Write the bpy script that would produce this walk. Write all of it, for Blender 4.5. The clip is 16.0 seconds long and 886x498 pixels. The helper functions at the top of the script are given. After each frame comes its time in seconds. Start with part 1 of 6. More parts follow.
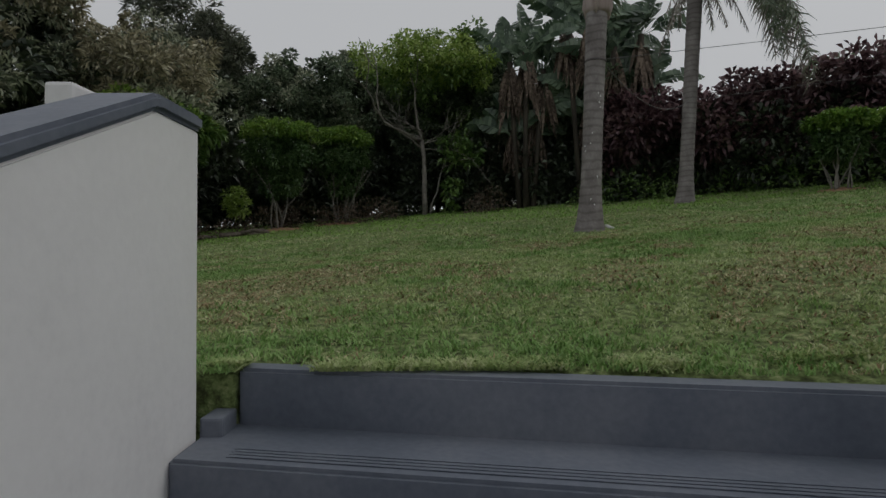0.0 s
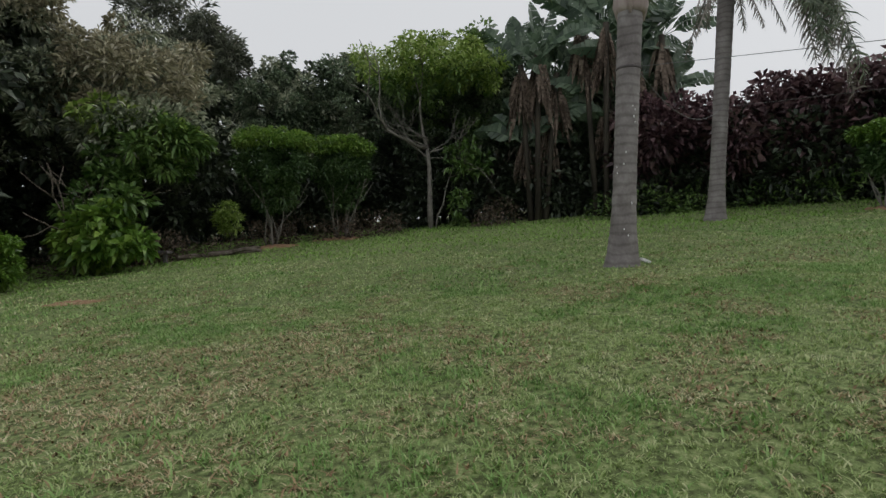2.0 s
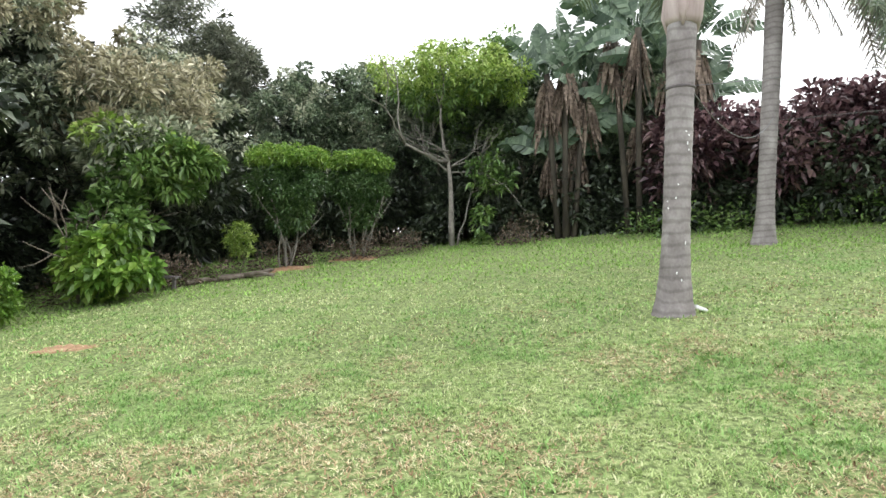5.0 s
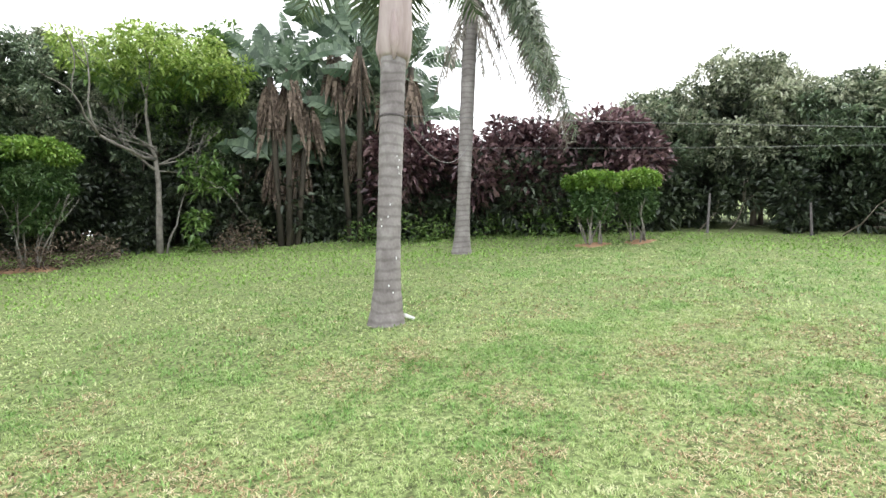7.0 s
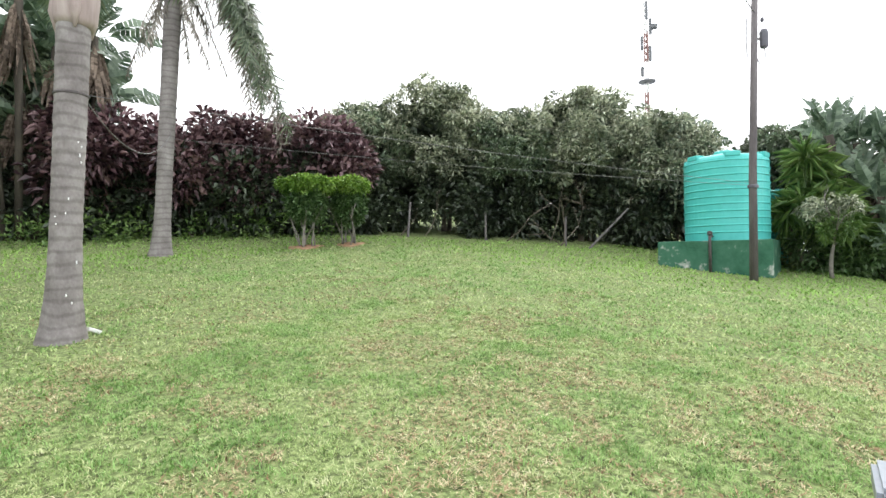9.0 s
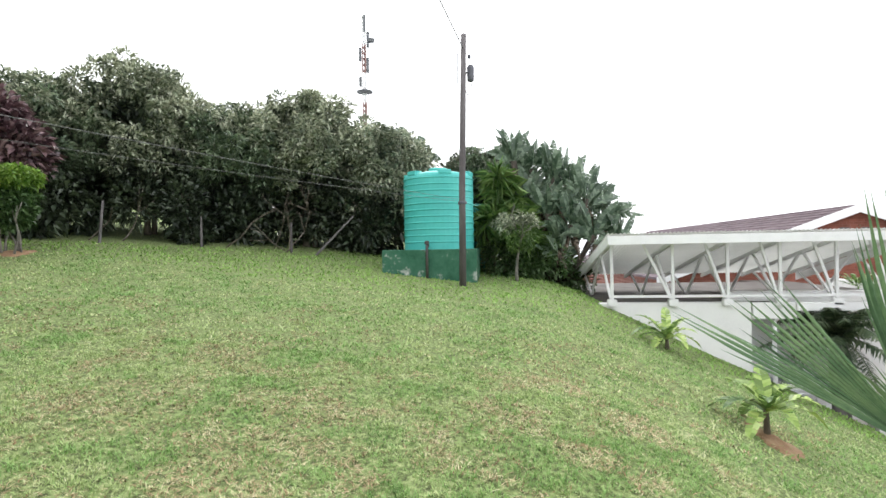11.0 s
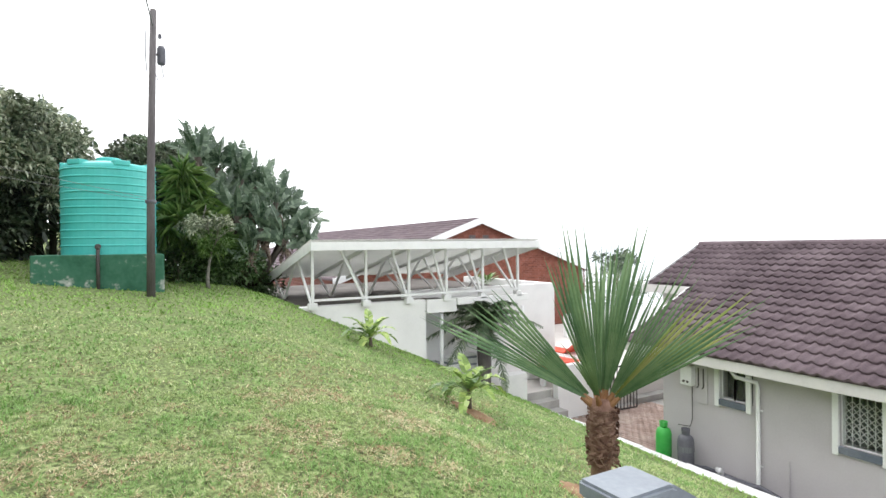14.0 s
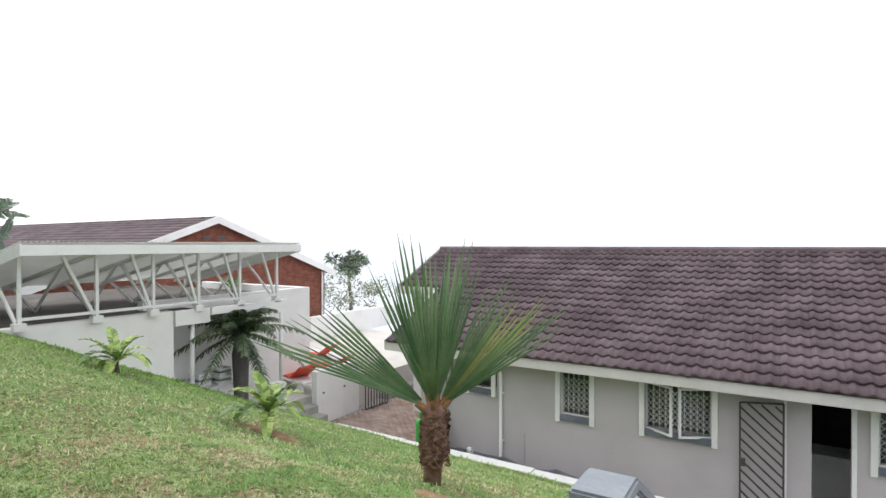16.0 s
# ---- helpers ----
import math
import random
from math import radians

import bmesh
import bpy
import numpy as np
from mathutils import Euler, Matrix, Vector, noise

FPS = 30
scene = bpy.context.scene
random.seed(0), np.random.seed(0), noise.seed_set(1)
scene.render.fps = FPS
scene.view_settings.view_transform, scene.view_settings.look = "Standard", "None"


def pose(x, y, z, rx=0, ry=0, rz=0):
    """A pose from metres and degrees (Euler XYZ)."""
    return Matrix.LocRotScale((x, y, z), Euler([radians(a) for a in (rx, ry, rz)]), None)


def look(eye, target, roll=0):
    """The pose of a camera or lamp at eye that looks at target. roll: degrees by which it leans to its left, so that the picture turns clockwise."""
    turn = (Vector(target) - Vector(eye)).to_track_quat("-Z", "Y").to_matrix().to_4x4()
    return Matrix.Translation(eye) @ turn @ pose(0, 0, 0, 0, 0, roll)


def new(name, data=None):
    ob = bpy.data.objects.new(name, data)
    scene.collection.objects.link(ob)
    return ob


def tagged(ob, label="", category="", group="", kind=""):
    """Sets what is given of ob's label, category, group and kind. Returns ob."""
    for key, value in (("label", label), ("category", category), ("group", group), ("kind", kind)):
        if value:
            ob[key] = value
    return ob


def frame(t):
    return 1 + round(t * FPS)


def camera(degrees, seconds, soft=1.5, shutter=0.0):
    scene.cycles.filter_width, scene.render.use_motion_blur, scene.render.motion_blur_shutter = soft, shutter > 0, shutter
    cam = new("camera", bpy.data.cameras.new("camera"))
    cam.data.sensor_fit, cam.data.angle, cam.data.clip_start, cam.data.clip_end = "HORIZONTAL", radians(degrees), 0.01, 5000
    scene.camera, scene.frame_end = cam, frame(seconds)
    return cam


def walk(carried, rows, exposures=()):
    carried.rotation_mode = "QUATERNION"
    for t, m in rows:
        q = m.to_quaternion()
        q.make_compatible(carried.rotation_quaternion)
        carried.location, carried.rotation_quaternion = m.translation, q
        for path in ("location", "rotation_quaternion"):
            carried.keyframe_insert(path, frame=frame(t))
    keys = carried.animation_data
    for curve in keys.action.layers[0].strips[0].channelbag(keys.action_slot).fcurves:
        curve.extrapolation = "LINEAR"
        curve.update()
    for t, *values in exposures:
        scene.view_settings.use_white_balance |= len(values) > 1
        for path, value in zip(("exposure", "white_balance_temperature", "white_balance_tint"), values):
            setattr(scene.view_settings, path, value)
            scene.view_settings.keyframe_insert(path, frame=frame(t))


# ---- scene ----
# ---- camera and walk ----
cam = camera(78.0, 16.0)
METRES, EYE, TILT, LEAN, TURN = 4.7, 1.5, 0.75, 0.0, 0.0
ROWS = [
    (0.0, 0.0, 0.0, 0.0, 0.0, 0.0, -0.0),
    (0.5, -0.004, 0.0474, 0.0303, -0.02, -0.01, 0.04),
    (1.0, -0.0041, 0.0978, 0.045, -0.03, 0.06, 0.02),
    (1.5, -0.0013, 0.1463, 0.0746, 0.07, -0.01, 0.02),
    (2.0, -0.0104, 0.1994, 0.088, 0.51, -0.03, 0.02),
    (2.5, -0.0222, 0.2385, 0.1163, 1.59, -0.07, 0.03),
    (3.0, -0.0303, 0.2865, 0.1415, 3.33, -0.1, 0.01),
    (5.5, -0.0151, 0.3471, 0.1873, 1.87, 0.28, 0.06),
    (6.0, -0.0082, 0.3468, 0.2002, -4.77, 0.32, 0.11),
    (6.5, -0.0107, 0.3421, 0.2024, -14.54, 0.4, 0.19),
    (7.0, -0.0112, 0.3328, 0.2035, -25.47, 0.44, 0.2),
    (7.5, -0.015, 0.3285, 0.2038, -33.66, 0.46, 0.19),
    (8.0, -0.0195, 0.3242, 0.2035, -40.38, 0.48, 0.18),
    (8.5, -0.0251, 0.3191, 0.2044, -47.36, 0.44, 0.2),
    (9.0, -0.0281, 0.3192, 0.2082, -54.91, 0.45, 0.14),
    (9.5, -0.0172, 0.3258, 0.2131, -61.38, 0.48, 0.18),
    (10.0, -0.0041, 0.3368, 0.2303, -69.44, 0.38, 0.3),
    (12.5, 0.0084, 0.4954, 0.262, -103.26, 0.15, 0.02),
    (13.0, 0.015, 0.5249, 0.2669, -109.7, 0.12, 0.01),
    (13.5, 0.0124, 0.5542, 0.2697, -114.7, 0.06, -0.02),
    (14.0, 0.0149, 0.5976, 0.2778, -119.43, 0.06, 0.02),
    (14.5, 0.0393, 0.6398, 0.2808, -125.04, -0.01, -0.03),
    (15.0, 0.0761, 0.682, 0.286, -132.69, 0.09, -0.13),
    (15.5, 0.1195, 0.7219, 0.2943, -139.69, 0.08, -0.22),
    (16.0, 0.1799, 0.7443, 0.3002, -148.28, 0.13, -0.34),
]
EXPOSURES = [(0.0, -1.25), (1.0, -1.15), (1.5, -1.05), (2.0, -0.68), (2.5, -0.27), (3.0, 0.14), (3.8, 0.66), (5.3, 1.22), (6.5, 1.25), (8.5, 1.2), (10.0, 0.92), (12.5, 0.85), (14.5, 0.88), (15.5, 0.72), (16.0, 0.42)]
walk(cam, [(t, pose(0, 0, EYE, TILT, LEAN, TURN) @ pose(METRES * x, METRES * y, METRES * z, 90 + pitch, roll, yaw)) for t, x, y, z, yaw, pitch, roll in ROWS], EXPOSURES)

# ---- world and sun ----
world = bpy.data.worlds.new("overcast_sky")
scene.world = world
world.use_nodes = True
wn, wl = world.node_tree.nodes, world.node_tree.links
sky = wn.new("ShaderNodeTexSky")
sky.sky_type, sky.sun_disc = "NISHITA", False
sky.sun_elevation, sky.sun_rotation = radians(52), radians(75)
sky.dust_density, sky.air_density = 6.0, 1.0
grey = wn.new("ShaderNodeHueSaturation")
grey.inputs["Saturation"].default_value = 0.12
flat = wn.new("ShaderNodeMix")
flat.data_type = "RGBA"
flat.inputs[0].default_value = 0.8
flat.inputs[7].default_value = (8.6, 8.8, 9.1, 1)
wl.new(sky.outputs["Color"], grey.inputs["Color"])
wl.new(grey.outputs["Color"], flat.inputs[6])
wl.new(flat.outputs[2], wn["Background"].inputs["Color"])
wn["Background"].inputs["Strength"].default_value = 0.14
sun = new("sun", bpy.data.lights.new("sun", "SUN"))
sun.data.energy, sun.data.angle, sun.data.color = 0.65, radians(30), (1.0, 0.97, 0.92)
sun.matrix_world = look((0, 0, 30), Vector((0, 0, 30)) - Vector((math.sin(radians(75)) * math.cos(radians(52)), math.cos(radians(75)) * math.cos(radians(52)), math.sin(radians(52)))))

# ---- materials ----
MATS = {}


def material(name, colors, scale=6.0, rough=0.8, bump=0.2, fine=60.0, metal=0.0, island=0.0, trans=0.0, spec=0.3, stretch=(1, 1, 1), obj=0.0):
    """A surface with colour that varies at two scales, grain relief and optional change from piece to piece."""
    if name in MATS:
        return MATS[name]
    m = bpy.data.materials.new(name)
    m.use_nodes = True
    n, l = m.node_tree.nodes, m.node_tree.links
    p = n["Principled BSDF"]
    co = n.new("ShaderNodeTexCoord")
    mp = n.new("ShaderNodeMapping")
    mp.inputs["Scale"].default_value = stretch
    geo = n.new("ShaderNodeNewGeometry")
    l.new(geo.outputs["Position"], mp.inputs["Vector"])
    big = n.new("ShaderNodeTexNoise")
    big.inputs["Scale"].default_value, big.inputs["Detail"].default_value = scale, 6
    small = n.new("ShaderNodeTexNoise")
    small.inputs["Scale"].default_value, small.inputs["Detail"].default_value = fine, 3
    for t in (big, small):
        l.new(mp.outputs["Vector"], t.inputs["Vector"])
    add = n.new("ShaderNodeMath")
    add.operation = "MULTIPLY_ADD"
    l.new(small.outputs["Fac"], add.inputs[0])
    add.inputs[1].default_value = 0.35
    l.new(big.outputs["Fac"], add.inputs[2])
    fac = add.outputs[0]
    for amount, node, out in ((island, "ShaderNodeNewGeometry", "Random Per Island"), (obj, "ShaderNodeObjectInfo", "Random")):
        if amount:
            src = n.new(node)
            mad = n.new("ShaderNodeMath")
            mad.operation = "MULTIPLY_ADD"
            l.new(src.outputs[out], mad.inputs[0])
            mad.inputs[1].default_value = amount
            l.new(fac, mad.inputs[2])
            sub = n.new("ShaderNodeMath")
            sub.operation = "SUBTRACT"
            l.new(mad.outputs[0], sub.inputs[0])
            sub.inputs[1].default_value = amount / 2
            fac = sub.outputs[0]
    ramp = n.new("ShaderNodeValToRGB")
    els = ramp.color_ramp.elements
    for i, c in enumerate(colors):
        pos = 0.35 + 0.65 * i / max(1, len(colors) - 1) * 0.9
        e = els[i] if i < 2 else els.new(1.0)
        e.position, e.color = pos, (*c, 1)
    l.new(fac, ramp.inputs["Fac"])
    l.new(ramp.outputs["Color"], p.inputs["Base Color"])
    p.inputs["Roughness"].default_value, p.inputs["Metallic"].default_value = rough, metal
    p.inputs["Specular IOR Level"].default_value = spec
    if bump:
        b = n.new("ShaderNodeBump")
        b.inputs["Strength"].default_value, b.inputs["Distance"].default_value = bump, 0.02
        l.new(add.outputs[0], b.inputs["Height"])
        l.new(b.outputs["Normal"], p.inputs["Normal"])
    if trans:
        t = n.new("ShaderNodeBsdfTranslucent")
        mix = n.new("ShaderNodeMixShader")
        mix.inputs["Fac"].default_value = trans
        l.new(ramp.outputs["Color"], t.inputs["Color"])
        l.new(p.outputs["BSDF"], mix.inputs[1])
        l.new(t.outputs["BSDF"], mix.inputs[2])
        l.new(mix.outputs["Shader"], n["Material Output"].inputs["Surface"])
    MATS[name] = m
    return m


def leafy(name, dark, mid, light, trans=0.2, rough=0.38, gloss=0.55):
    return material(name, [dark, mid, light], scale=1.2, fine=14, rough=rough, bump=0, island=0.55, trans=trans, spec=gloss)


SOIL = material("lawn_thatch", [(0.022, 0.021, 0.009), (0.075, 0.093, 0.033), (0.185, 0.245, 0.088), (0.36, 0.385, 0.19)], scale=26, fine=120, rough=0.95, bump=0.9)
BLADE = material("grass_blade", [(0.15, 0.235, 0.065), (0.31, 0.42, 0.145), (0.45, 0.53, 0.24), (0.62, 0.62, 0.39)], scale=7, fine=30, rough=0.6, bump=0, island=0.3, trans=0.25)
LUSH = material("lush_grass_blade", [(0.11, 0.21, 0.055), (0.21, 0.37, 0.105), (0.34, 0.49, 0.18)], scale=5, fine=30, rough=0.55, bump=0, island=0.35, trans=0.25)
FARBLADE = material("distant_grass_blade", [(0.19, 0.35, 0.075), (0.25, 0.42, 0.10), (0.32, 0.48, 0.14)], scale=0.8, fine=3, rough=0.7, bump=0, island=0.15, trans=0.25)
STRAW = material("dry_grass", [(0.26, 0.18, 0.10), (0.52, 0.43, 0.26), (0.72, 0.66, 0.45)], scale=5, fine=30, rough=0.8, bump=0, island=0.4, trans=0.15)
THATCH = material("dead_thatch", [(0.13, 0.08, 0.045), (0.25, 0.165, 0.09), (0.40, 0.29, 0.17)], scale=3, fine=12, rough=0.9, bump=0, island=0.5)
EARTH = material("red_earth", [(0.17, 0.095, 0.055), (0.29, 0.175, 0.105), (0.38, 0.26, 0.165)], scale=7, fine=60, rough=0.95, bump=0.8)
MULCH = material("leaf_litter", [(0.02, 0.014, 0.01), (0.05, 0.035, 0.025), (0.10, 0.06, 0.04)], scale=4, fine=40, rough=0.95, bump=0.9)
PLASTER = material("white_plaster", [(0.70, 0.695, 0.695), (0.79, 0.785, 0.78), (0.84, 0.835, 0.83)], scale=1.5, fine=35, rough=0.8, bump=0.12)
GREIGE = material("greige_wall_paint", [(0.44, 0.410, 0.425), (0.50, 0.468, 0.485), (0.54, 0.508, 0.525)], scale=0.9, fine=30, rough=0.85, bump=0.12)
SLATE = material("slate_grey_paint", [(0.09, 0.107, 0.138), (0.13, 0.148, 0.185), (0.19, 0.205, 0.24)], scale=2.5, fine=40, rough=0.5, bump=0.12, spec=0.4)
# Paler copy of the slate: the cap's skylit look is in the colour.
COPING = material("slate_grey_pale_copy", [(0.15, 0.17, 0.20), (0.21, 0.235, 0.27), (0.28, 0.30, 0.33)], scale=2.5, fine=40, rough=0.35, bump=0.08, spec=0.5)
WHITE = material("white_gloss_paint", [(0.70, 0.70, 0.70), (0.80, 0.80, 0.80), (0.84, 0.84, 0.84)], scale=3, fine=30, rough=0.45, bump=0.04)
FASCIA = material("aged_white_fascia", [(0.56, 0.53, 0.525), (0.66, 0.63, 0.625), (0.72, 0.69, 0.685)], scale=2, fine=25, rough=0.6, bump=0.05)
TRUNK = material("palm_trunk_bark", [(0.13, 0.115, 0.11), (0.22, 0.20, 0.195), (0.33, 0.31, 0.30)], scale=5, fine=45, rough=0.9, bump=0.5, stretch=(1, 1, 0.7))
tn, tl = TRUNK.node_tree.nodes, TRUNK.node_tree.links
rings = tn.new("ShaderNodeTexWave")
rings.wave_type, rings.bands_direction = "BANDS", "Z"
rings.inputs["Scale"].default_value, rings.inputs["Distortion"].default_value, rings.inputs["Detail"].default_value = 2.9, 4.5, 4.0
ringpos = tn.new("ShaderNodeNewGeometry")
tl.new(ringpos.outputs["Position"], rings.inputs["Vector"])
ringramp = tn.new("ShaderNodeValToRGB")
ringramp.color_ramp.elements[0].position, ringramp.color_ramp.elements[0].color = 0.02, (0.5, 0.47, 0.47, 1)
ringramp.color_ramp.elements[1].position, ringramp.color_ramp.elements[1].color = 0.35, (1, 1, 1, 1)
tl.new(rings.outputs["Color"], ringramp.inputs["Fac"])
ringmix = tn.new("ShaderNodeMix")
ringmix.data_type, ringmix.blend_type = "RGBA", "MULTIPLY"
ringmix.inputs[0].default_value = 0.5
tl.new(tn["Color Ramp"].outputs["Color"], ringmix.inputs[6])
tl.new(ringramp.outputs["Color"], ringmix.inputs[7])
tl.new(ringmix.outputs[2], tn["Principled BSDF"].inputs["Base Color"])
BARK = material("tree_bark", [(0.08, 0.065, 0.05), (0.15, 0.125, 0.10), (0.24, 0.21, 0.18)], scale=9, fine=60, rough=0.9, bump=0.6, stretch=(1, 1, 0.3))
POLEWOOD = material("weathered_pole_wood", [(0.06, 0.052, 0.052), (0.12, 0.108, 0.11), (0.20, 0.185, 0.185)], scale=5, fine=60, rough=0.9, bump=0.4, stretch=(1, 1, 0.15))
TANK = material("turquoise_tank_plastic", [(0.055, 0.40, 0.37), (0.075, 0.48, 0.445), (0.105, 0.53, 0.49)], scale=1.2, fine=12, rough=0.42, bump=0.03, spec=0.4)
TANK2 = material("teal_tank_plastic", [(0.03, 0.20, 0.17), (0.04, 0.25, 0.22), (0.05, 0.28, 0.25)], scale=1.2, fine=12, rough=0.5, bump=0.03)
PLINTHPAINT = material("flaking_green_paint", [(0.015, 0.075, 0.045), (0.022, 0.10, 0.058), (0.035, 0.13, 0.078), (0.05, 0.15, 0.095), (0.5, 0.5, 0.47)], scale=3.2, fine=18, rough=0.7, bump=0.25)
ROOFTILE = material("brown_concrete_tile", [(0.07, 0.050, 0.058), (0.122, 0.090, 0.102), (0.185, 0.143, 0.158)], scale=1.3, fine=30, rough=0.85, bump=0.25, obj=0.14, island=0.12)
BRICK = material("red_face_brick", [(0.20, 0.065, 0.04), (0.28, 0.095, 0.06), (0.34, 0.13, 0.09)], scale=4, fine=30, rough=0.9, bump=0.3)
bn, bl = BRICK.node_tree.nodes, BRICK.node_tree.links
courses = bn.new("ShaderNodeTexBrick")
courses.inputs["Scale"].default_value = 1.0
courses.inputs["Brick Width"].default_value, courses.inputs["Row Height"].default_value, courses.inputs["Mortar Size"].default_value = 0.232, 0.085, 0.006
courses.inputs["Color1"].default_value, courses.inputs["Color2"].default_value, courses.inputs["Mortar"].default_value = (0.78, 0.78, 0.8, 1), (0.5, 0.5, 0.52, 1), (0.75, 1.0, 1.2, 1)
spot = bn.new("ShaderNodeNewGeometry")
split, join = bn.new("ShaderNodeSeparateXYZ"), bn.new("ShaderNodeCombineXYZ")
bl.new(spot.outputs["Position"], split.inputs[0])
bl.new(split.outputs["Y"], join.inputs["X"])
bl.new(split.outputs["Z"], join.inputs["Y"])
bl.new(join.outputs[0], courses.inputs["Vector"])
tint = bn.new("ShaderNodeMix")
tint.data_type, tint.blend_type = "RGBA", "MULTIPLY"
tint.inputs[0].default_value = 1.0
bl.new(bn["Color Ramp"].outputs["Color"], tint.inputs[6])
bl.new(courses.outputs["Color"], tint.inputs[7])
bl.new(tint.outputs[2], bn["Principled BSDF"].inputs["Base Color"])
STEEL = material("white_painted_steel", [(0.66, 0.66, 0.66), (0.76, 0.76, 0.76), (0.80, 0.80, 0.80)], scale=3, fine=25, rough=0.5, bump=0.03)
SHEET = material("pale_roof_sheeting", [(0.60, 0.60, 0.58), (0.68, 0.68, 0.66), (0.74, 0.74, 0.72)], scale=1.2, fine=12, rough=0.5, bump=0.05)
CONCRETE = material("grey_concrete", [(0.26, 0.25, 0.24), (0.36, 0.35, 0.33), (0.44, 0.43, 0.41)], scale=2, fine=40, rough=0.9, bump=0.3)
PAVER = material("brick_paver", [(0.29, 0.205, 0.175), (0.39, 0.295, 0.255), (0.48, 0.385, 0.335)], scale=2, fine=30, rough=0.9, bump=0.3, obj=0.35, island=0.3)
DARKMETAL = material("dark_gate_steel", [(0.05, 0.045, 0.045), (0.09, 0.08, 0.08), (0.13, 0.11, 0.11)], scale=6, fine=40, rough=0.5, bump=0.05, metal=0.3)

# ---- mesh helpers ----


def part(name, bm, mat, parent=None, label="", smooth=False):
    """Links a bmesh as one mesh object under a thing or part."""
    me = bpy.data.meshes.new(name)
    bm.normal_update()
    bm.to_mesh(me)
    bm.free()
    for mm in (mat if isinstance(mat, (list, tuple)) else [mat]):
        me.materials.append(mm)
    if smooth:
        me.polygons.foreach_set("use_smooth", [True] * len(me.polygons))
    ob = new(name, me)
    ob.parent = parent
    if label:
        tagged(ob, label)
    return ob


def thing(name, label, category, at=(0, 0, 0), group="", kind="", turn=0.0):
    ob = new(name)
    ob.empty_display_size = 0.1
    ob.matrix_world = pose(*at, 0, 0, turn)
    return tagged(ob, label, category, group, kind)


def grid_mesh(name, verts, faces, mat, parent=None, smooth=False):
    """A mesh from computed numpy vertices and equal-sided faces."""
    me = bpy.data.meshes.new(name)
    verts, faces = np.asarray(verts, np.float32), np.asarray(faces, np.int32)
    k = faces.shape[1]
    me.vertices.add(len(verts))
    me.vertices.foreach_set("co", verts.ravel())
    me.loops.add(faces.size)
    me.loops.foreach_set("vertex_index", faces.ravel())
    me.polygons.add(len(faces))
    me.polygons.foreach_set("loop_start", np.arange(0, faces.size, k, dtype=np.int32))
    if smooth:
        me.polygons.foreach_set("use_smooth", np.ones(len(faces), bool))
    me.update(calc_edges=True)
    me.validate()
    me.materials.append(mat)
    ob = new(name, me)
    ob.parent = parent
    return ob


def box(bm, a, b, bevel=0.0, m=None):
    """Adds a box between two corners, with rounded edges if asked."""
    a, b = Vector(a), Vector(b)
    r = bmesh.ops.create_cube(bm, size=1.0, matrix=Matrix.Translation((a + b) / 2) @ Matrix.Diagonal((*[abs(v) for v in (b - a)], 1)))
    vs = r["verts"]
    if bevel:
        es = list({e for v in vs for e in v.link_edges})
        vs = list({v for f in bmesh.ops.bevel(bm, geom=es, offset=bevel, segments=2, affect="EDGES", profile=0.6)["faces"] for v in f.verts} | {v for v in vs if v.is_valid})
    if m is not None:
        bmesh.ops.transform(bm, matrix=m, verts=[v for v in vs if v.is_valid])
    return bm


def tube(bm, pts, radii, sides=8, cap=True):
    """Adds a round tapered tube along points."""
    rings = []
    pts = [Vector(p) for p in pts]
    for i, p in enumerate(pts):
        d = (pts[min(i + 1, len(pts) - 1)] - pts[max(i - 1, 0)]).normalized()
        side = d.cross(Vector((0.13, 0.97, 0.21))).normalized()
        up = side.cross(d)
        r = radii[i] if isinstance(radii, (list, tuple)) else radii
        rings.append([bm.verts.new(p + r * (math.cos(a) * side + math.sin(a) * up)) for a in [2 * math.pi * k / sides for k in range(sides)]])
    for r0, r1 in zip(rings, rings[1:]):
        for k in range(sides):
            bm.faces.new((r0[k], r0[(k + 1) % sides], r1[(k + 1) % sides], r1[k]))
    if cap:
        bm.faces.new(rings[0][::-1])
        bm.faces.new(rings[-1])
    return bm


def bar(bm, p, q, w, h=None):
    """Adds a square bar from p to q."""
    p, q = Vector(p), Vector(q)
    d = q - p
    m = Matrix.Translation((p + q) / 2) @ d.to_track_quat("Z", "Y").to_matrix().to_4x4()
    bmesh.ops.create_cube(bm, size=1.0, matrix=m @ Matrix.Diagonal((w, h or w, d.length, 1)))
    return bm


def lathe(bm, profile, sides=32, centre=(0, 0)):
    """Adds a turned shape from (radius, height) pairs."""
    rings = [[bm.verts.new((centre[0] + r * math.cos(2 * math.pi * k / sides), centre[1] + r * math.sin(2 * math.pi * k / sides), z)) for k in range(sides)] for r, z in profile]
    for r0, r1 in zip(rings, rings[1:]):
        for k in range(sides):
            bm.faces.new((r0[k], r0[(k + 1) % sides], r1[(k + 1) % sides], r1[k]))
    bm.faces.new(rings[0][::-1])
    bm.faces.new(rings[-1])
    return bm


rng = np.random.default_rng(7)


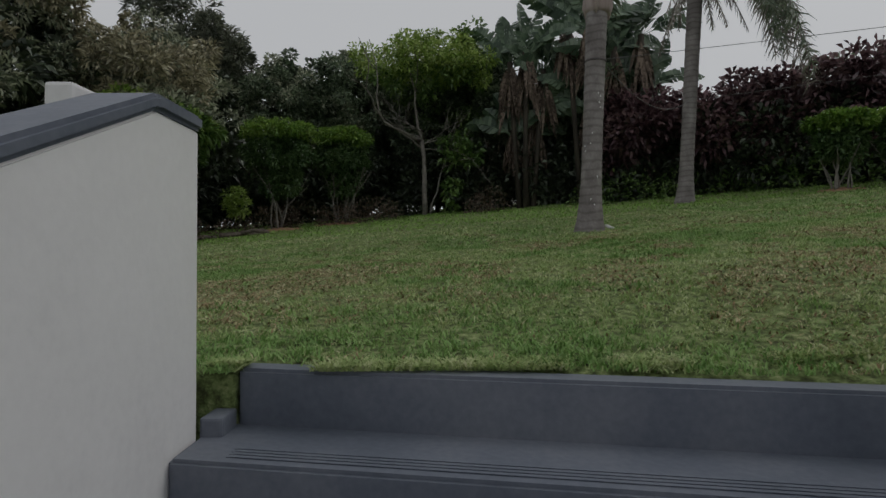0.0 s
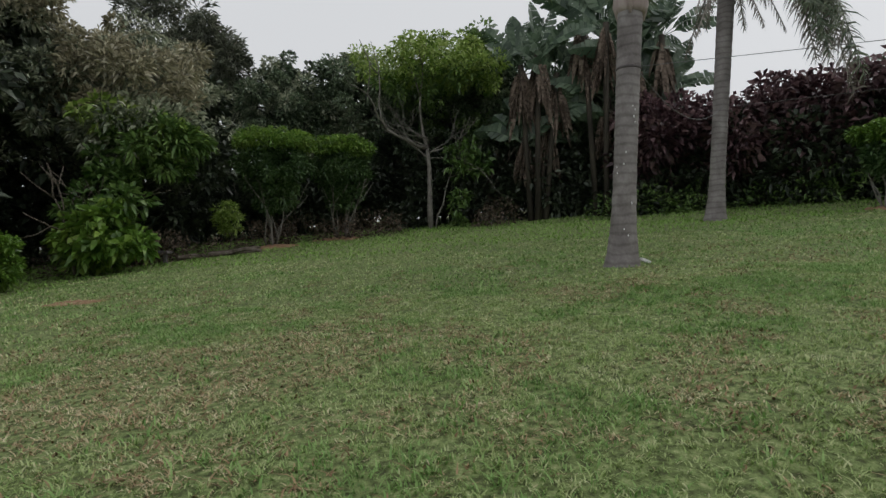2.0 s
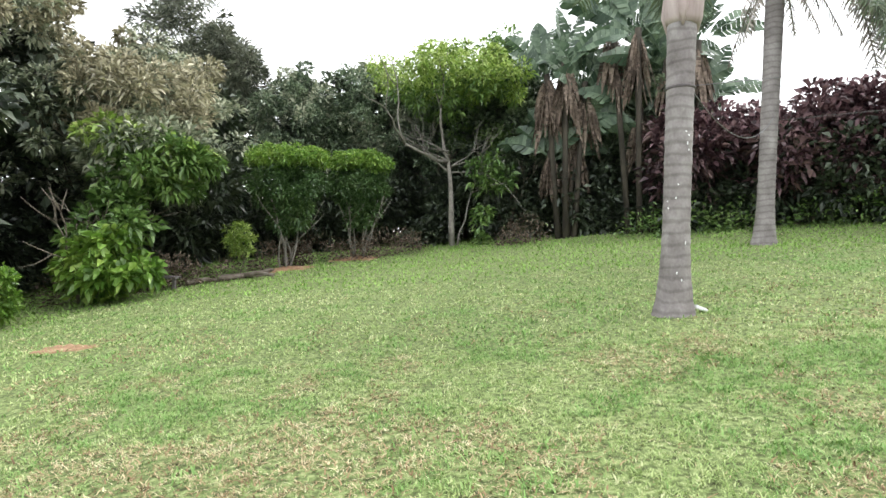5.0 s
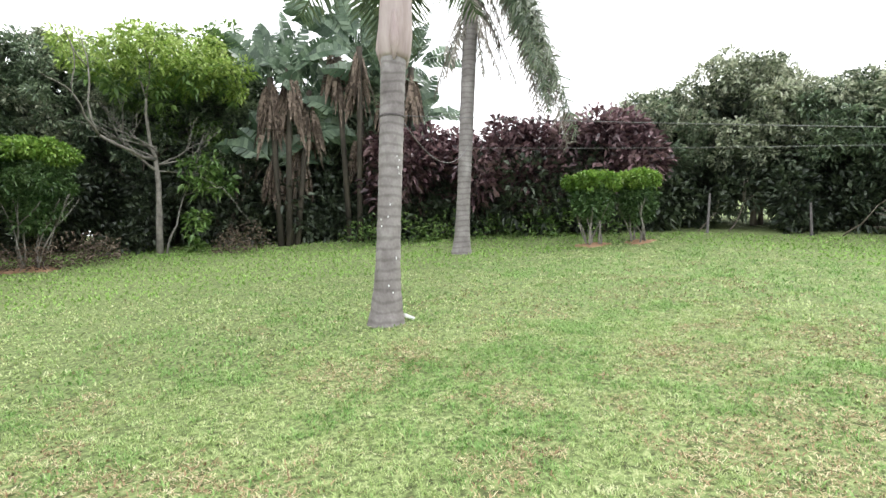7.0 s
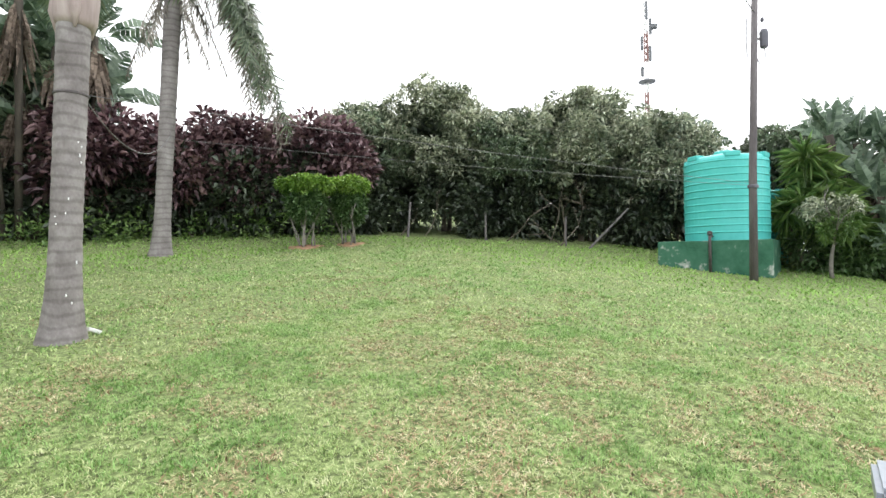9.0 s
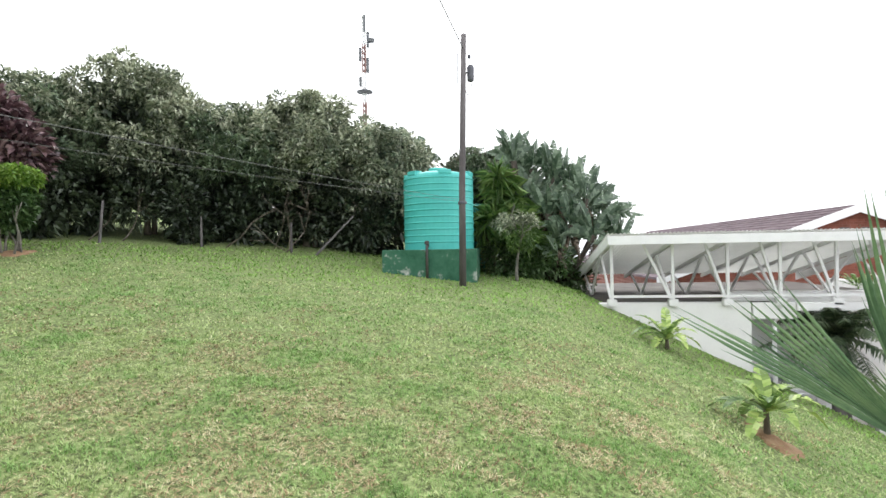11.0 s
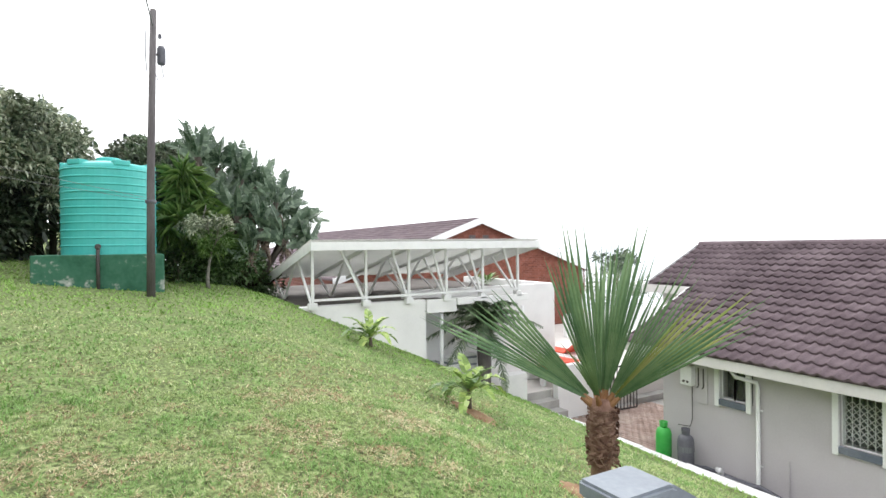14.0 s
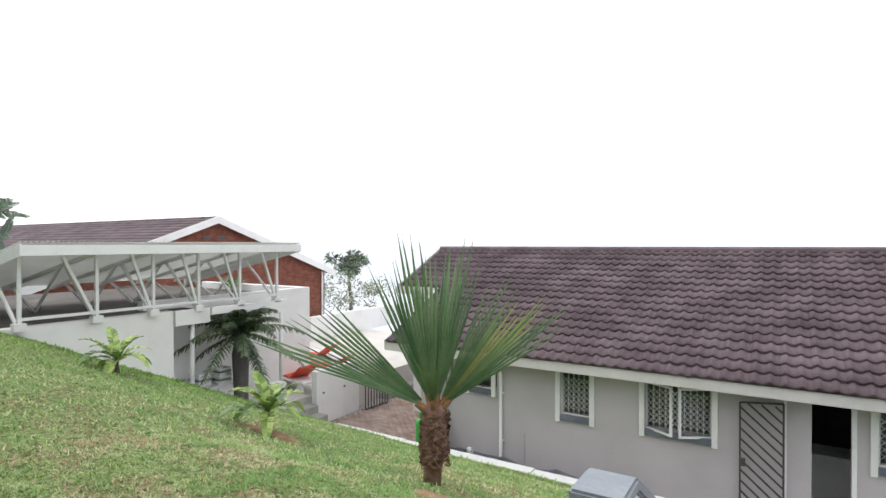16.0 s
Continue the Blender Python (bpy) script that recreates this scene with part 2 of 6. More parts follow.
def leaves(centres, dirs, length, width, droop=0.25, spread=0.5):
    """Vertices and faces of many pointed leaves, each folded out of four triangles."""
    n = len(centres)
    d = dirs + rng.normal(0, spread, (n, 3))
    d /= np.linalg.norm(d, axis=1, keepdims=True) + 1e-9
    s = np.cross(d, rng.normal(0, 1, (n, 3)) * 0.6 + np.array([0, 0, 1.0]))
    s /= np.linalg.norm(s, axis=1, keepdims=True) + 1e-9
    u = np.cross(s, d)
    ln = (length * rng.uniform(0.65, 1.25, n))[:, None]
    wd = (width * rng.uniform(0.7, 1.2, n))[:, None]
    base = centres
    tip = centres + d * ln - np.array([0, 0, 1.0]) * ln * droop
    mid = centres + d * ln * 0.5 + u * ln * 0.04
    v = np.stack([base, mid + s * wd / 2 + u * wd * 0.15, tip, mid - s * wd / 2 + u * wd * 0.15], 1).reshape(-1, 3)
    i = np.arange(n)[:, None] * 4
    f = np.concatenate([i + np.array([0, 1, 2]), i + np.array([0, 2, 3])], 0)
    return v, f


def lumps(centre, radius, count, squash=1.0):
    """Random clump centres over and inside an ellipsoid."""
    d = rng.normal(0, 1, (count, 3))
    d /= np.linalg.norm(d, axis=1, keepdims=True)
    r = rng.uniform(0.35, 1.0, (count, 1)) ** 0.55 * np.where(rng.random((count, 1)) < 0.14, rng.uniform(1.03, 1.2, (count, 1)), 1.0)
    return np.asarray(centre) + d * r * np.asarray(radius) * np.array([1, 1, squash])


def crown(centre, radius, clumps, per, clump_r, leaf, wide, droop=0.25, low=-9.0, up=0.3):
    """Leaf mesh data for a crown: clumps set about an ellipsoid, leaves all about each clump."""
    cs = lumps(centre, radius, clumps)
    cs = cs[cs[:, 2] > low]
    o = rng.normal(0, 1, (len(cs), per, 3))
    o /= np.linalg.norm(o, axis=2, keepdims=True)
    size = rng.uniform(0.6, 1.3, (len(cs), 1, 1)) * clump_r
    r = rng.uniform(0.3, 1.0, (len(cs), per, 1)) ** 0.6
    pts = (cs[:, None, :] + o * r * size * np.array([1, 1, 0.75])).reshape(-1, 3)
    return leaves(pts, (o + np.array([0, 0, up])).reshape(-1, 3), leaf, wide, droop)


# ---- ground ----


def ground(x, y):
    """Height of the lawn: a gently tilted upper lawn that breaks into a bank above the yard."""
    upper = 0.975 + 0.08 * x + 0.1 * y - 0.03 * np.clip(x - 8, 0, 6) * np.clip((6 - y) / 3, 0, 1) + 0.02 * np.clip(y - 7, 0, 9) + 0.018 * np.clip(x - 5, 0, 4) * np.clip(y - 4, 0, 6) / 4
    bank = -1.4 + 0.4 * (y + 6.1) + 0.02 * np.clip(x - 4, -1, 9) + 0.085 * np.clip(x - 6, 0, 5.5) * np.clip((y + 6.1) / 5.5, 0, 1)
    k = 0.22
    h = np.clip(0.5 + 0.5 * (bank - upper) / k, 0, 1)
    level = np.exp(-(((y - 1.6) / 0.75) ** 2) - (((x - 0.3) / 1.5) ** 4))
    return (bank * (1 - h) + upper * h - k * h * (1 - h)) * (1 - level) + 1.125 * level + 0.018 * np.sin(1.7 * x + 0.6 * y) * np.cos(1.3 * y - 0.4 * x) * (1 - level)


def gz(x, y):
    return float(ground(np.float64(x), np.float64(y)))


YARD = -1.72
# ---- large structure ----
STAIR_L, STAIR_R = -0.78, 1.32


def lawn_mesh():
    xs = np.unique(np.round(np.concatenate([np.arange(-18, -0.9, 0.25), np.linspace(-0.9, 1.45, 10), np.arange(1.7, 11.4, 0.25), [11.4], np.arange(11.65, 26, 0.4)]), 3))
    ys = np.unique(np.round(np.concatenate([np.arange(-6.04, 1.5, 0.2), [1.56], np.arange(1.75, 26, 0.22)]), 3))
    gx, gy = np.meshgrid(xs, ys)
    edge = np.interp(gx, [-0.95, -0.9, 1.45, 1.5], [0, 1, 1, 0])
    kerb_back = 1.775 - 0.168 * (gx - 0.46)
    gy0 = gy.copy()
    for row, back in ((1.56, 0.0), (1.75, 0.16), (1.97, 0.32)):
        gy = np.where(np.abs(gy0 - row) < 0.01, gy0 + edge * (kerb_back + back - gy0), gy)
    gzz = ground(gx, gy) - np.where((np.abs(gy0 - 1.56) < 0.01) & (edge > 0.5), 0.04, 0.0)
    v = np.stack([gx, gy, gzz], 2).reshape(-1, 3)
    w = len(xs)
    f = []
    for j in range(len(ys) - 1):
        for i in range(w - 1):
            cx, cy = (xs[i] + xs[i + 1]) / 2, (ys[j] + ys[j + 1]) / 2
            if -0.9 < cx < 1.45 and cy < 1.56:
                continue
            if cx > 11.4 and cy < -0.45:
                continue
            a = j * w + i
            f.append((a, a + 1, a + 1 + w, a + w))
    return v, f


v, f = lawn_mesh()
tagged(grid_mesh("lawn", v, f, SOIL, smooth=True), "sloping mown lawn with patches of dry grass and bare earth", "lawn", kind="structure")

# Distance haze is painted into the pale blue-grey of this plane.
far = material("haze_pale_ground", [(0.52, 0.55, 0.59), (0.56, 0.59, 0.63), (0.60, 0.63, 0.67)], scale=0.01, fine=0.2, rough=0.9, bump=0)
bm = bmesh.new()
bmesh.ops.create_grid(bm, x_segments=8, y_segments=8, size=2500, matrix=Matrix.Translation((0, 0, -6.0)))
tagged(part("ground", bm, far), "low ground and sea reaching to the horizon, haze painted in pale colour", "ground", kind="structure")

bm = bmesh.new()
box(bm, (-12, -16, YARD - 0.3), (16, -6.0, YARD), 0)
tagged(part("yard_slab", bm, CONCRETE), "dusty concrete bed of the yard beside the house", "yard", kind="structure")


def step_prism(bm, y0, y1, z0, z1, xl, xr, skew=0.168):
    """A solid step between the stair walls, its nose slightly turned."""
    mid = (xl + xr) / 2
    pts = [(xl, y0 - skew * (xl - mid)), (xr, y0 - skew * (xr - mid)), (xr, y1 - skew * (xr - mid)), (xl, y1 - skew * (xl - mid))]
    lo = [bm.verts.new((x, y, z0)) for x, y in pts]
    hi = [bm.verts.new((x, y, z1)) for x, y in pts]
    bm.faces.new(lo[::-1])
    bm.faces.new(hi)
    for k in range(4):
        bm.faces.new((lo[k], lo[(k + 1) % 4], hi[(k + 1) % 4], hi[k]))
    bmesh.ops.bevel(bm, geom=[e for e in bm.edges], offset=0.012, segments=2, affect="EDGES")
    return bm


stairs = thing("garden_stairs", "slate grey painted concrete stairs with grooved nosings", "stairs", (0, 0, 0), kind="structure")
RISE, GO = 0.185, 0.31
for k in range(14):
    z1 = 0.925 - RISE * k
    y0 = 1.375 - GO * k
    bm = step_prism(bmesh.new(), y0, y0 + GO + 0.05, max(z1 - RISE - 0.04, YARD), z1, STAIR_L, STAIR_R)
    step = part("step", bm, SLATE, stairs)
    if k < 4:
        for g in range(4):
            part("groove", step_prism(bmesh.new(), y0 + 0.035 + 0.022 * g, y0 + 0.045 + 0.022 * g, z1 - 0.01, z1 + 0.004, STAIR_L + 0.16, STAIR_R - 0.03), SLATE, step)
kerb = part("top_kerb", step_prism(bmesh.new(), 1.685, 1.80, 0.70, 1.115, -0.70, STAIR_R + 0.3), SLATE, stairs, "chipped slate grey kerb holding back the lawn")


bm = step_prism(bmesh.new(), 1.79, 2.6, 0.4, 1.055, -0.70, STAIR_R + 0.3)
tagged(part("soil_bed", bm, SOIL), "earth bank behind the stair kerb", "soil", kind="structure")
part("kerb_return", box(bmesh.new(), (-0.775, 1.745, 0.6), (-0.70, 1.87, 0.985), 0.01), SLATE, stairs)
bm = box(bmesh.new(), (-1.25, 1.872, 0.4), (-0.706, 2.5, 1.10), 0.02)
tagged(part("soil_bed", bm, SOIL), "earth bank beside the stair kerb", "soil", kind="structure")


def stair_wall(name, x0, x1, label, top_y, end_y, top=1.935, cap=0.065, slope=RISE / GO, cap_mat=COPING):
    """A plastered stair wall that climbs with the steps and ends in a level length, with a painted cap."""
    w = thing(name, label, "wall", kind="structure")
    low_y = -3.2
    zl = top - slope * (top_y - low_y)
    for nm, mat, lo, hi, a, b in (("plaster_body", PLASTER, None, 0.0, x0, x1), ("coping", cap_mat, 0.0, cap, x0 - 0.015, x1 + 0.012)):
        bm = bmesh.new()
        e = end_y + (0.012 if lo is not None else 0)
        line = [(low_y, zl), (top_y, top), (e, top)]
        up = [(y, z + hi) for y, z in line]
        dn = [(y, z + 0.002) for y, z in line] if lo is not None else [(low_y, YARD), (top_y, YARD), (e, YARD)]
        rows = [[bm.verts.new((x, y, z)) for x in (a, b)] for y, z in up]
        rowd = [[bm.verts.new((x, y, z)) for x in (a, b)] for y, z in dn]
        for i in range(2):
            bm.faces.new((rows[i][0], rows[i][1], rows[i + 1][1], rows[i + 1][0]))
            bm.faces.new((rowd[i][0], rowd[i + 1][0], rowd[i + 1][1], rowd[i][1]))
            for s in (0, 1):
                q = (rows[i][s], rows[i + 1][s], rowd[i + 1][s], rowd[i][s])
                bm.faces.new(q if s == 0 else q[::-1])
        bm.faces.new((rows[0][0], rowd[0][0], rowd[0][1], rows[0][1]))
        bm.faces.new((rows[2][0], rows[2][1], rowd[2][1], rowd[2][0]))
        bmesh.ops.recalc_face_normals(bm, faces=bm.faces)
        bmesh.ops.bevel(bm, geom=list(bm.edges), offset=0.012 if lo is not None else 0.006, segments=2, affect="EDGES")
        part(nm, bm, mat, w)
    return w


west_wall = stair_wall("wall_stair_west", -0.94, STAIR_L, "white plastered stair wall with a grey painted coping", 1.48, 1.74, 1.895, 0.05, 0.45, SLATE)
part("pier", box(bmesh.new(), (-1.03, 1.42, 0.7), (-0.957, 1.56, 1.88), 0.008), PLASTER, west_wall)
part("pier_cap", box(bmesh.new(), (-1.035, 1.41, 1.882), (-0.96, 1.57, 1.955), 0.012), PLASTER, west_wall, "chipped grey pier cap")
stair_wall("wall_stair_east", STAIR_R + 0.03, STAIR_R + 0.22, "white plastered stair wall with a slate coping, coloured pale as skylit", 1.16, 1.40)

# white kerb along the foot of the bank
bm = bmesh.new()
for k in range(15):
    box(bm, (-2.2 + k, -6.24, YARD - 0.05), (-1.206 + k, -5.98, -1.30 + 0.012 * math.sin(k * 1.9)), 0.02)
tagged(part("bank_kerb", bm, WHITE), "white painted kerb along the foot of the grass bank", "kerb", kind="structure")

# ---- house with the tiled roof ----
HY, EAVE_Y, EAVE_Z, RIDGE_Y, RIDGE_Z = -7.0, -6.5, 0.72, -11.0, 2.76
PITCH = (RIDGE_Z - EAVE_Z) / (EAVE_Y - RIDGE_Y)
OPEN = [(3.99, 4.57, -0.42, 0.42), (1.86, 2.96, -0.42, 0.42), (5.98, 6.62, -0.15, 0.42), (-0.15, 0.42, YARD, 0.50), (-1.75, -0.42, -0.42, 0.42)]
house = thing("house", "single-storey greige house with a brown tiled roof and white trim", "house", kind="structure")


def wall_with_openings(x0, x1, z0, z1, y0, y1, openings):
    """A wall along x, split into solid pieces round its openings."""
    bm = bmesh.new()
    cuts = sorted({x0, x1, *[a for o in openings for a in o[:2]]})
    for a, b in zip(cuts, cuts[1:]):
        hole = next((o for o in openings if o[0] <= a + 1e-6 and o[1] >= b - 1e-6), None)
        for lo, hi in ([(z0, z1)] if hole is None else [(z0, hole[2]), (hole[3], z1)]):
            if hi - lo > 0.001:
                box(bm, (a, y0, lo), (b, y1, hi))
    bmesh.ops.remove_doubles(bm, verts=bm.verts, dist=0.0005)
    return bm


part("wall_front", wall_with_openings(-9, 7.93, YARD, 0.62, HY - 0.23, HY, OPEN), GREIGE, house)
bm = bmesh.new()
box(bm, (7.70, -15, YARD), (7.93, HY - 0.231, 0.62))
part("wall_gable", bm, GREIGE, house)
bm = bmesh.new()
vs = [bm.verts.new(p) for p in ((8.25, -15.5, 0.62), (8.25, -6.9, 0.62), (8.25, RIDGE_Y, RIDGE_Z - 0.1), (8.02, -15.5, 0.62), (8.02, -6.9, 0.62), (8.02, RIDGE_Y, RIDGE_Z - 0.1))]
for q in ((0, 1, 2), (5, 4, 3), (0, 3, 4, 1), (1, 4, 5, 2), (2, 5, 3, 0)):
    bm.faces.new([vs[i] for i in q])
part("gable_wall", bm, PLASTER, house)
bm = bmesh.new()
box(bm, (-9, -15, YARD), (7.69, -14.8, 0.62))
box(bm, (-9, -14.79, YARD), (-8.8, HY - 0.24, 0.62))
part("wall_rear", bm, GREIGE, house)
bm = bmesh.new()
box(bm, (-9, EAVE_Y - 0.46, 0.52), (8.5, EAVE_Y - 0.03, 0.55))
part("soffit", bm, WHITE, house)
bm = bmesh.new()
box(bm, (-9.2, EAVE_Y - 0.028, 0.53), (8.6, EAVE_Y + 0.0, 0.71), 0.004)
part("fascia", bm, FASCIA, house)


def roof_base(x0, x1, ya, yb):
    bm = bmesh.new()
    pts = [(x, y, EAVE_Z + (EAVE_Y - y) * PITCH + dz) for dz in (0.0, -0.06) for x, y in ((x0, ya), (x1, ya), (x1, yb), (x0, yb))]
    vv = [bm.verts.new(p) for p in pts]
    for q in ((0, 1, 2, 3), (7, 6, 5, 4), (0, 4, 5, 1), (1, 5, 6, 2), (2, 6, 7, 3), (3, 7, 4, 0)):
        bm.faces.new([vv[i] for i in q])
    return bm


part("roof_deck", roof_base(-9.2, 8.55, EAVE_Y - 0.03, RIDGE_Y), ROOFTILE, house)
part("roof_deck", roof_base(8.555, 9.9, -8.75, RIDGE_Y), ROOFTILE, house)
bm = bmesh.new()
vv = [bm.verts.new(p) for p in ((-9.2, RIDGE_Y - 0.01, RIDGE_Z), (9.9, RIDGE_Y - 0.01, RIDGE_Z), (9.9, -15.5, EAVE_Z), (-9.2, -15.5, EAVE_Z))]
bm.faces.new(vv[::-1])
bmesh.ops.solidify(bm, geom=bm.faces[:], thickness=0.06)
part("roof_rear", bm, ROOFTILE, house)


def tile_mesh(w=0.43, gauge=0.295, thick=0.04):
    """One double-roll concrete tile, lying along its slope: x across, y up the slope."""
    me = bpy.data.meshes.new("roof_tile")
    n = 14
    L = gauge + 0.05
    prof = [(w * k / n - w / 2, 0.044 * max(0.0, math.sin(4 * math.pi * k / n - 0.6)) ** 0.7) for k in range(n + 1)]
    vs = [(x, 0, z + 0.054) for x, z in prof] + [(x, L, z + 0.004) for x, z in prof] + [(x, 0, z + 0.054 - thick) for x, z in prof]
    fs = [(k, k + 1, n + 2 + k, n + 1 + k) for k in range(n)] + [(2 * n + 2 + k, 2 * n + 3 + k, k + 1, k) for k in range(n)]
    me.from_pydata(vs, [], fs)
    me.materials.append(ROOFTILE)
    me.polygons.foreach_set("use_smooth", [k < n for k in range(2 * n)])
    return me


TILE = tile_mesh()
slope_a = math.atan(PITCH)
count = 0
rest_v, rest_f = [], []
tv = np.array([v.co[:] for v in TILE.vertices])
tf = np.array([p.vertices[:] for p in TILE.polygons])
tile_roof = thing("roof_tiles", "weathered brown double-roll concrete roof tiles", "roof", kind="structure")
for r in range(17):
    run = r * 0.294 - 0.03
    y = EAVE_Y - run * math.cos(slope_a)
    z = EAVE_Z + run * math.sin(slope_a) + 0.004
    for c in range(-20, 25):
        x = -0.65 + 0.428 * c
        limit = 9.72 if y < -8.8 else 8.36
        if x > limit or x < -9.1:
            continue
        jit = rng.normal(0, 0.004)
        m = Matrix.Translation((x, y, z + jit)) @ Matrix.Rotation(math.pi, 4, "Z") @ Matrix.Rotation(slope_a, 4, "X")
        if -0.9 < x < 7.6 and r < 15 and count < 300:
            ob = new("tile", TILE)
            ob.parent, ob.matrix_basis = tile_roof, m
            count += 1
        else:
            mv = np.array(m.to_3x3())
            rest_f.append(tf + len(rest_v) * len(tv))
            rest_v.append(tv @ mv.T + np.array(m.translation))
tagged(grid_mesh("tile_field", np.concatenate(rest_v), np.concatenate(rest_f), ROOFTILE, tile_roof), kind="stuff")
cap = bmesh.new()
for k in range(46):
    x = -9.0 + 0.41 * k
    tube(cap, [(x, RIDGE_Y, RIDGE_Z + 0.03), (x + 0.42, RIDGE_Y, RIDGE_Z + 0.035)], [0.10, 0.094], 10)
tagged(part("ridge_cap", cap, ROOFTILE, tile_roof), kind="stuff")
for x, ya, yb in ((8.56, EAVE_Y + 0.02, -8.76), (9.92, -8.72, RIDGE_Y)):
    bm = bmesh.new()
    pts = [(x + dx, y, EAVE_Z + (EAVE_Y - y) * PITCH + dz) for dx in (0.0, 0.03) for y, dz in ((ya, 0.06), (yb, 0.06), (yb, -0.16), (ya, -0.16))]
    vv = [bm.verts.new(p) for p in pts]
    for q in ((0, 1, 2, 3), (7, 6, 5, 4), (0, 4, 5, 1), (1, 5, 6, 2), (2, 6, 7, 3), (3, 7, 4, 0)):
        bm.faces.new([vv[i] for i in q])
    bmesh.ops.recalc_face_normals(bm, faces=bm.faces)
    part("verge_board", bm, WHITE, house)
bm = box(bmesh.new(), (8.6, -8.74, 1.60), (9.9, -8.71, 1.80))
part("fascia", bm, FASCIA, house)
bm = box(bmesh.new(), (8.0, -9.3, YARD), (9.6, -9.1, 1.70))
part("wall_wing", bm, PLASTER, house)
pav = []
for i in range(23):
    for j in range(36):
        x, y = 7.95 + 0.205 * i + (0.1 if j % 2 else 0), -6.35 - 0.105 * j
        if x < 10.9:
            h = rng.uniform(0.012, 0.018)
            pav.append(np.array([(x + a * 0.097, y + b * 0.048, YARD + hh) for hh in (0, h) for a, b in ((-1, -1), (1, -1), (1, 1), (-1, 1))]))
pf = np.array([(4, 5, 6, 7), (0, 1, 5, 4), (1, 2, 6, 5), (2, 3, 7, 6), (3, 0, 4, 7)])
tagged(grid_mesh("brick_paving", np.concatenate(pav), np.concatenate([pf + 8 * k for k in range(len(pav))]), PAVER), "worn red-brown brick paving in the yard", "paving", kind="stuff")


# ---- carport on its slab ----
carport = thing("carport", "white steel carport with a low sloping sheet roof", "carport", kind="structure")
CX, CY0, CY1 = 11.3, -0.40, -5.70


def roof_z(x):
    return 2.97 - 0.21 * (x - 10.9)


bm = bmesh.new()
n = 150
rows = []
for i in range(n + 1):
    y = -0.28 - (6.10 - 0.28) * i / n
    dz = 0.016 * math.cos(i * math.pi)
    rows.append([bm.verts.new((x, y, roof_z(x) + dz + 0.02)) for x in (10.87, 15.6)])
for a, b in zip(rows, rows[1:]):
    bm.faces.new((a[0], a[1], b[1], b[0]))
bmesh.ops.solidify(bm, geom=bm.faces[:], thickness=0.01)
part("roof_sheet", bm, SHEET, carport)
bm = bmesh.new()
box(bm, (10.86, -6.08, 2.78), (10.89, -0.29, 2.95), 0.004)
part("front_fascia", bm, WHITE, carport)
bm = bmesh.new()
for yy in (-0.285, -6.085):
    vv = [bm.verts.new((x, yy + d, roof_z(x) + z)) for d in (-0.012, 0.012) for x, z in ((10.86, -0.01), (15.6, -0.01), (15.6, -0.20), (10.86, -0.20))]
    for q in ((0, 1, 2, 3), (7, 6, 5, 4), (0, 4, 5, 1), (1, 5, 6, 2), (2, 6, 7, 3), (3, 7, 4, 0)):
        bm.faces.new([vv[i] for i in q])
bmesh.ops.recalc_face_normals(bm, faces=bm.faces)
part("side_fascia", bm, WHITE, carport)
POSTS = [-0.42, -1.60, -2.64, -3.62, -4.65, -5.72]
for i, y in enumerate(POSTS):
    bm = bmesh.new()
    bar(bm, (CX, y, 1.66), (CX, y, roof_z(CX) - 0.03), 0.055)
    part("post", bm, STEEL, carport)
    bm = bmesh.new()
    box(bm, (CX - 0.06, y - 0.09, 1.55), (CX + 0.08, y + 0.09, 1.68), 0.006)
    part("post_foot", bm, STEEL, carport)
    bm = bmesh.new()
    for x0, x1, zz in ((11.35, 12.5, 1), (13.7, 12.6, 1), (13.8, 14.9, 1)):
        bar(bm, (x0, y, 1.60), (x1, y, roof_z(x1) - 0.05), 0.045)
    part("truss_brace", bm, STEEL, carport)
    bm = bmesh.new()
    bar(bm, (11.0, y, roof_z(11.0) - 0.07), (15.5, y, roof_z(15.5) - 0.07), 0.05, 0.08)
    part("rafter", bm, STEEL, carport)
    if i:
        bm = bmesh.new()
        bar(bm, (CX + 0.03, POSTS[i - 1], 2.60), (CX + 0.03, POSTS[i - 1], 2.62), 0.02)
        bar(bm, (CX + 0.02, POSTS[i - 1] - 0.62, roof_z(CX) - 0.1), (CX + 0.02, y + 0.04, 1.70), 0.05)
        part("diagonal", bm, STEEL, carport)
bm = bmesh.new()
bar(bm, (CX, CY0, 1.74), (CX, CY1, 1.74), 0.05)
part("lower_rail", bm, STEEL, carport)
bm = bmesh.new()
box(bm, (11.38, -3.9, 1.30), (19.0, -0.32, 1.54))
box(bm, (12.51, -6.4, 1.30), (19.0, -3.901, 1.54))
# Floor darkened in colour for the shade under the carport roof.
CARFLOOR = material("shade_darkened_floor", [(0.07, 0.062, 0.056), (0.11, 0.098, 0.09), (0.16, 0.145, 0.135)], scale=1.2, fine=25, rough=0.9, bump=0.2)
tagged(part("carport_slab", bm, CARFLOOR), "grey concrete slab under the carport, darkened as if in shade", "slab", kind="structure")
bm = bmesh.new()
box(bm, (11.36, -3.1, YARD), (11.6, -0.2, 1.60), 0.01)
tagged(part("wall_retaining", bm, PLASTER), "white plastered retaining wall below the carport", "wall", kind="structure")
bm = bmesh.new()
box(bm, (11.24, -6.0, 1.44), (11.46, -3.905, 1.60), 0.01)
box(bm, (11.3, -3.9, 1.28), (11.379, -3.11, 1.60), 0.01)
tagged(part("slab_edge_beam", bm, PLASTER), "white painted edge beam of the carport slab", "beam", kind="structure")
bm = bmesh.new()
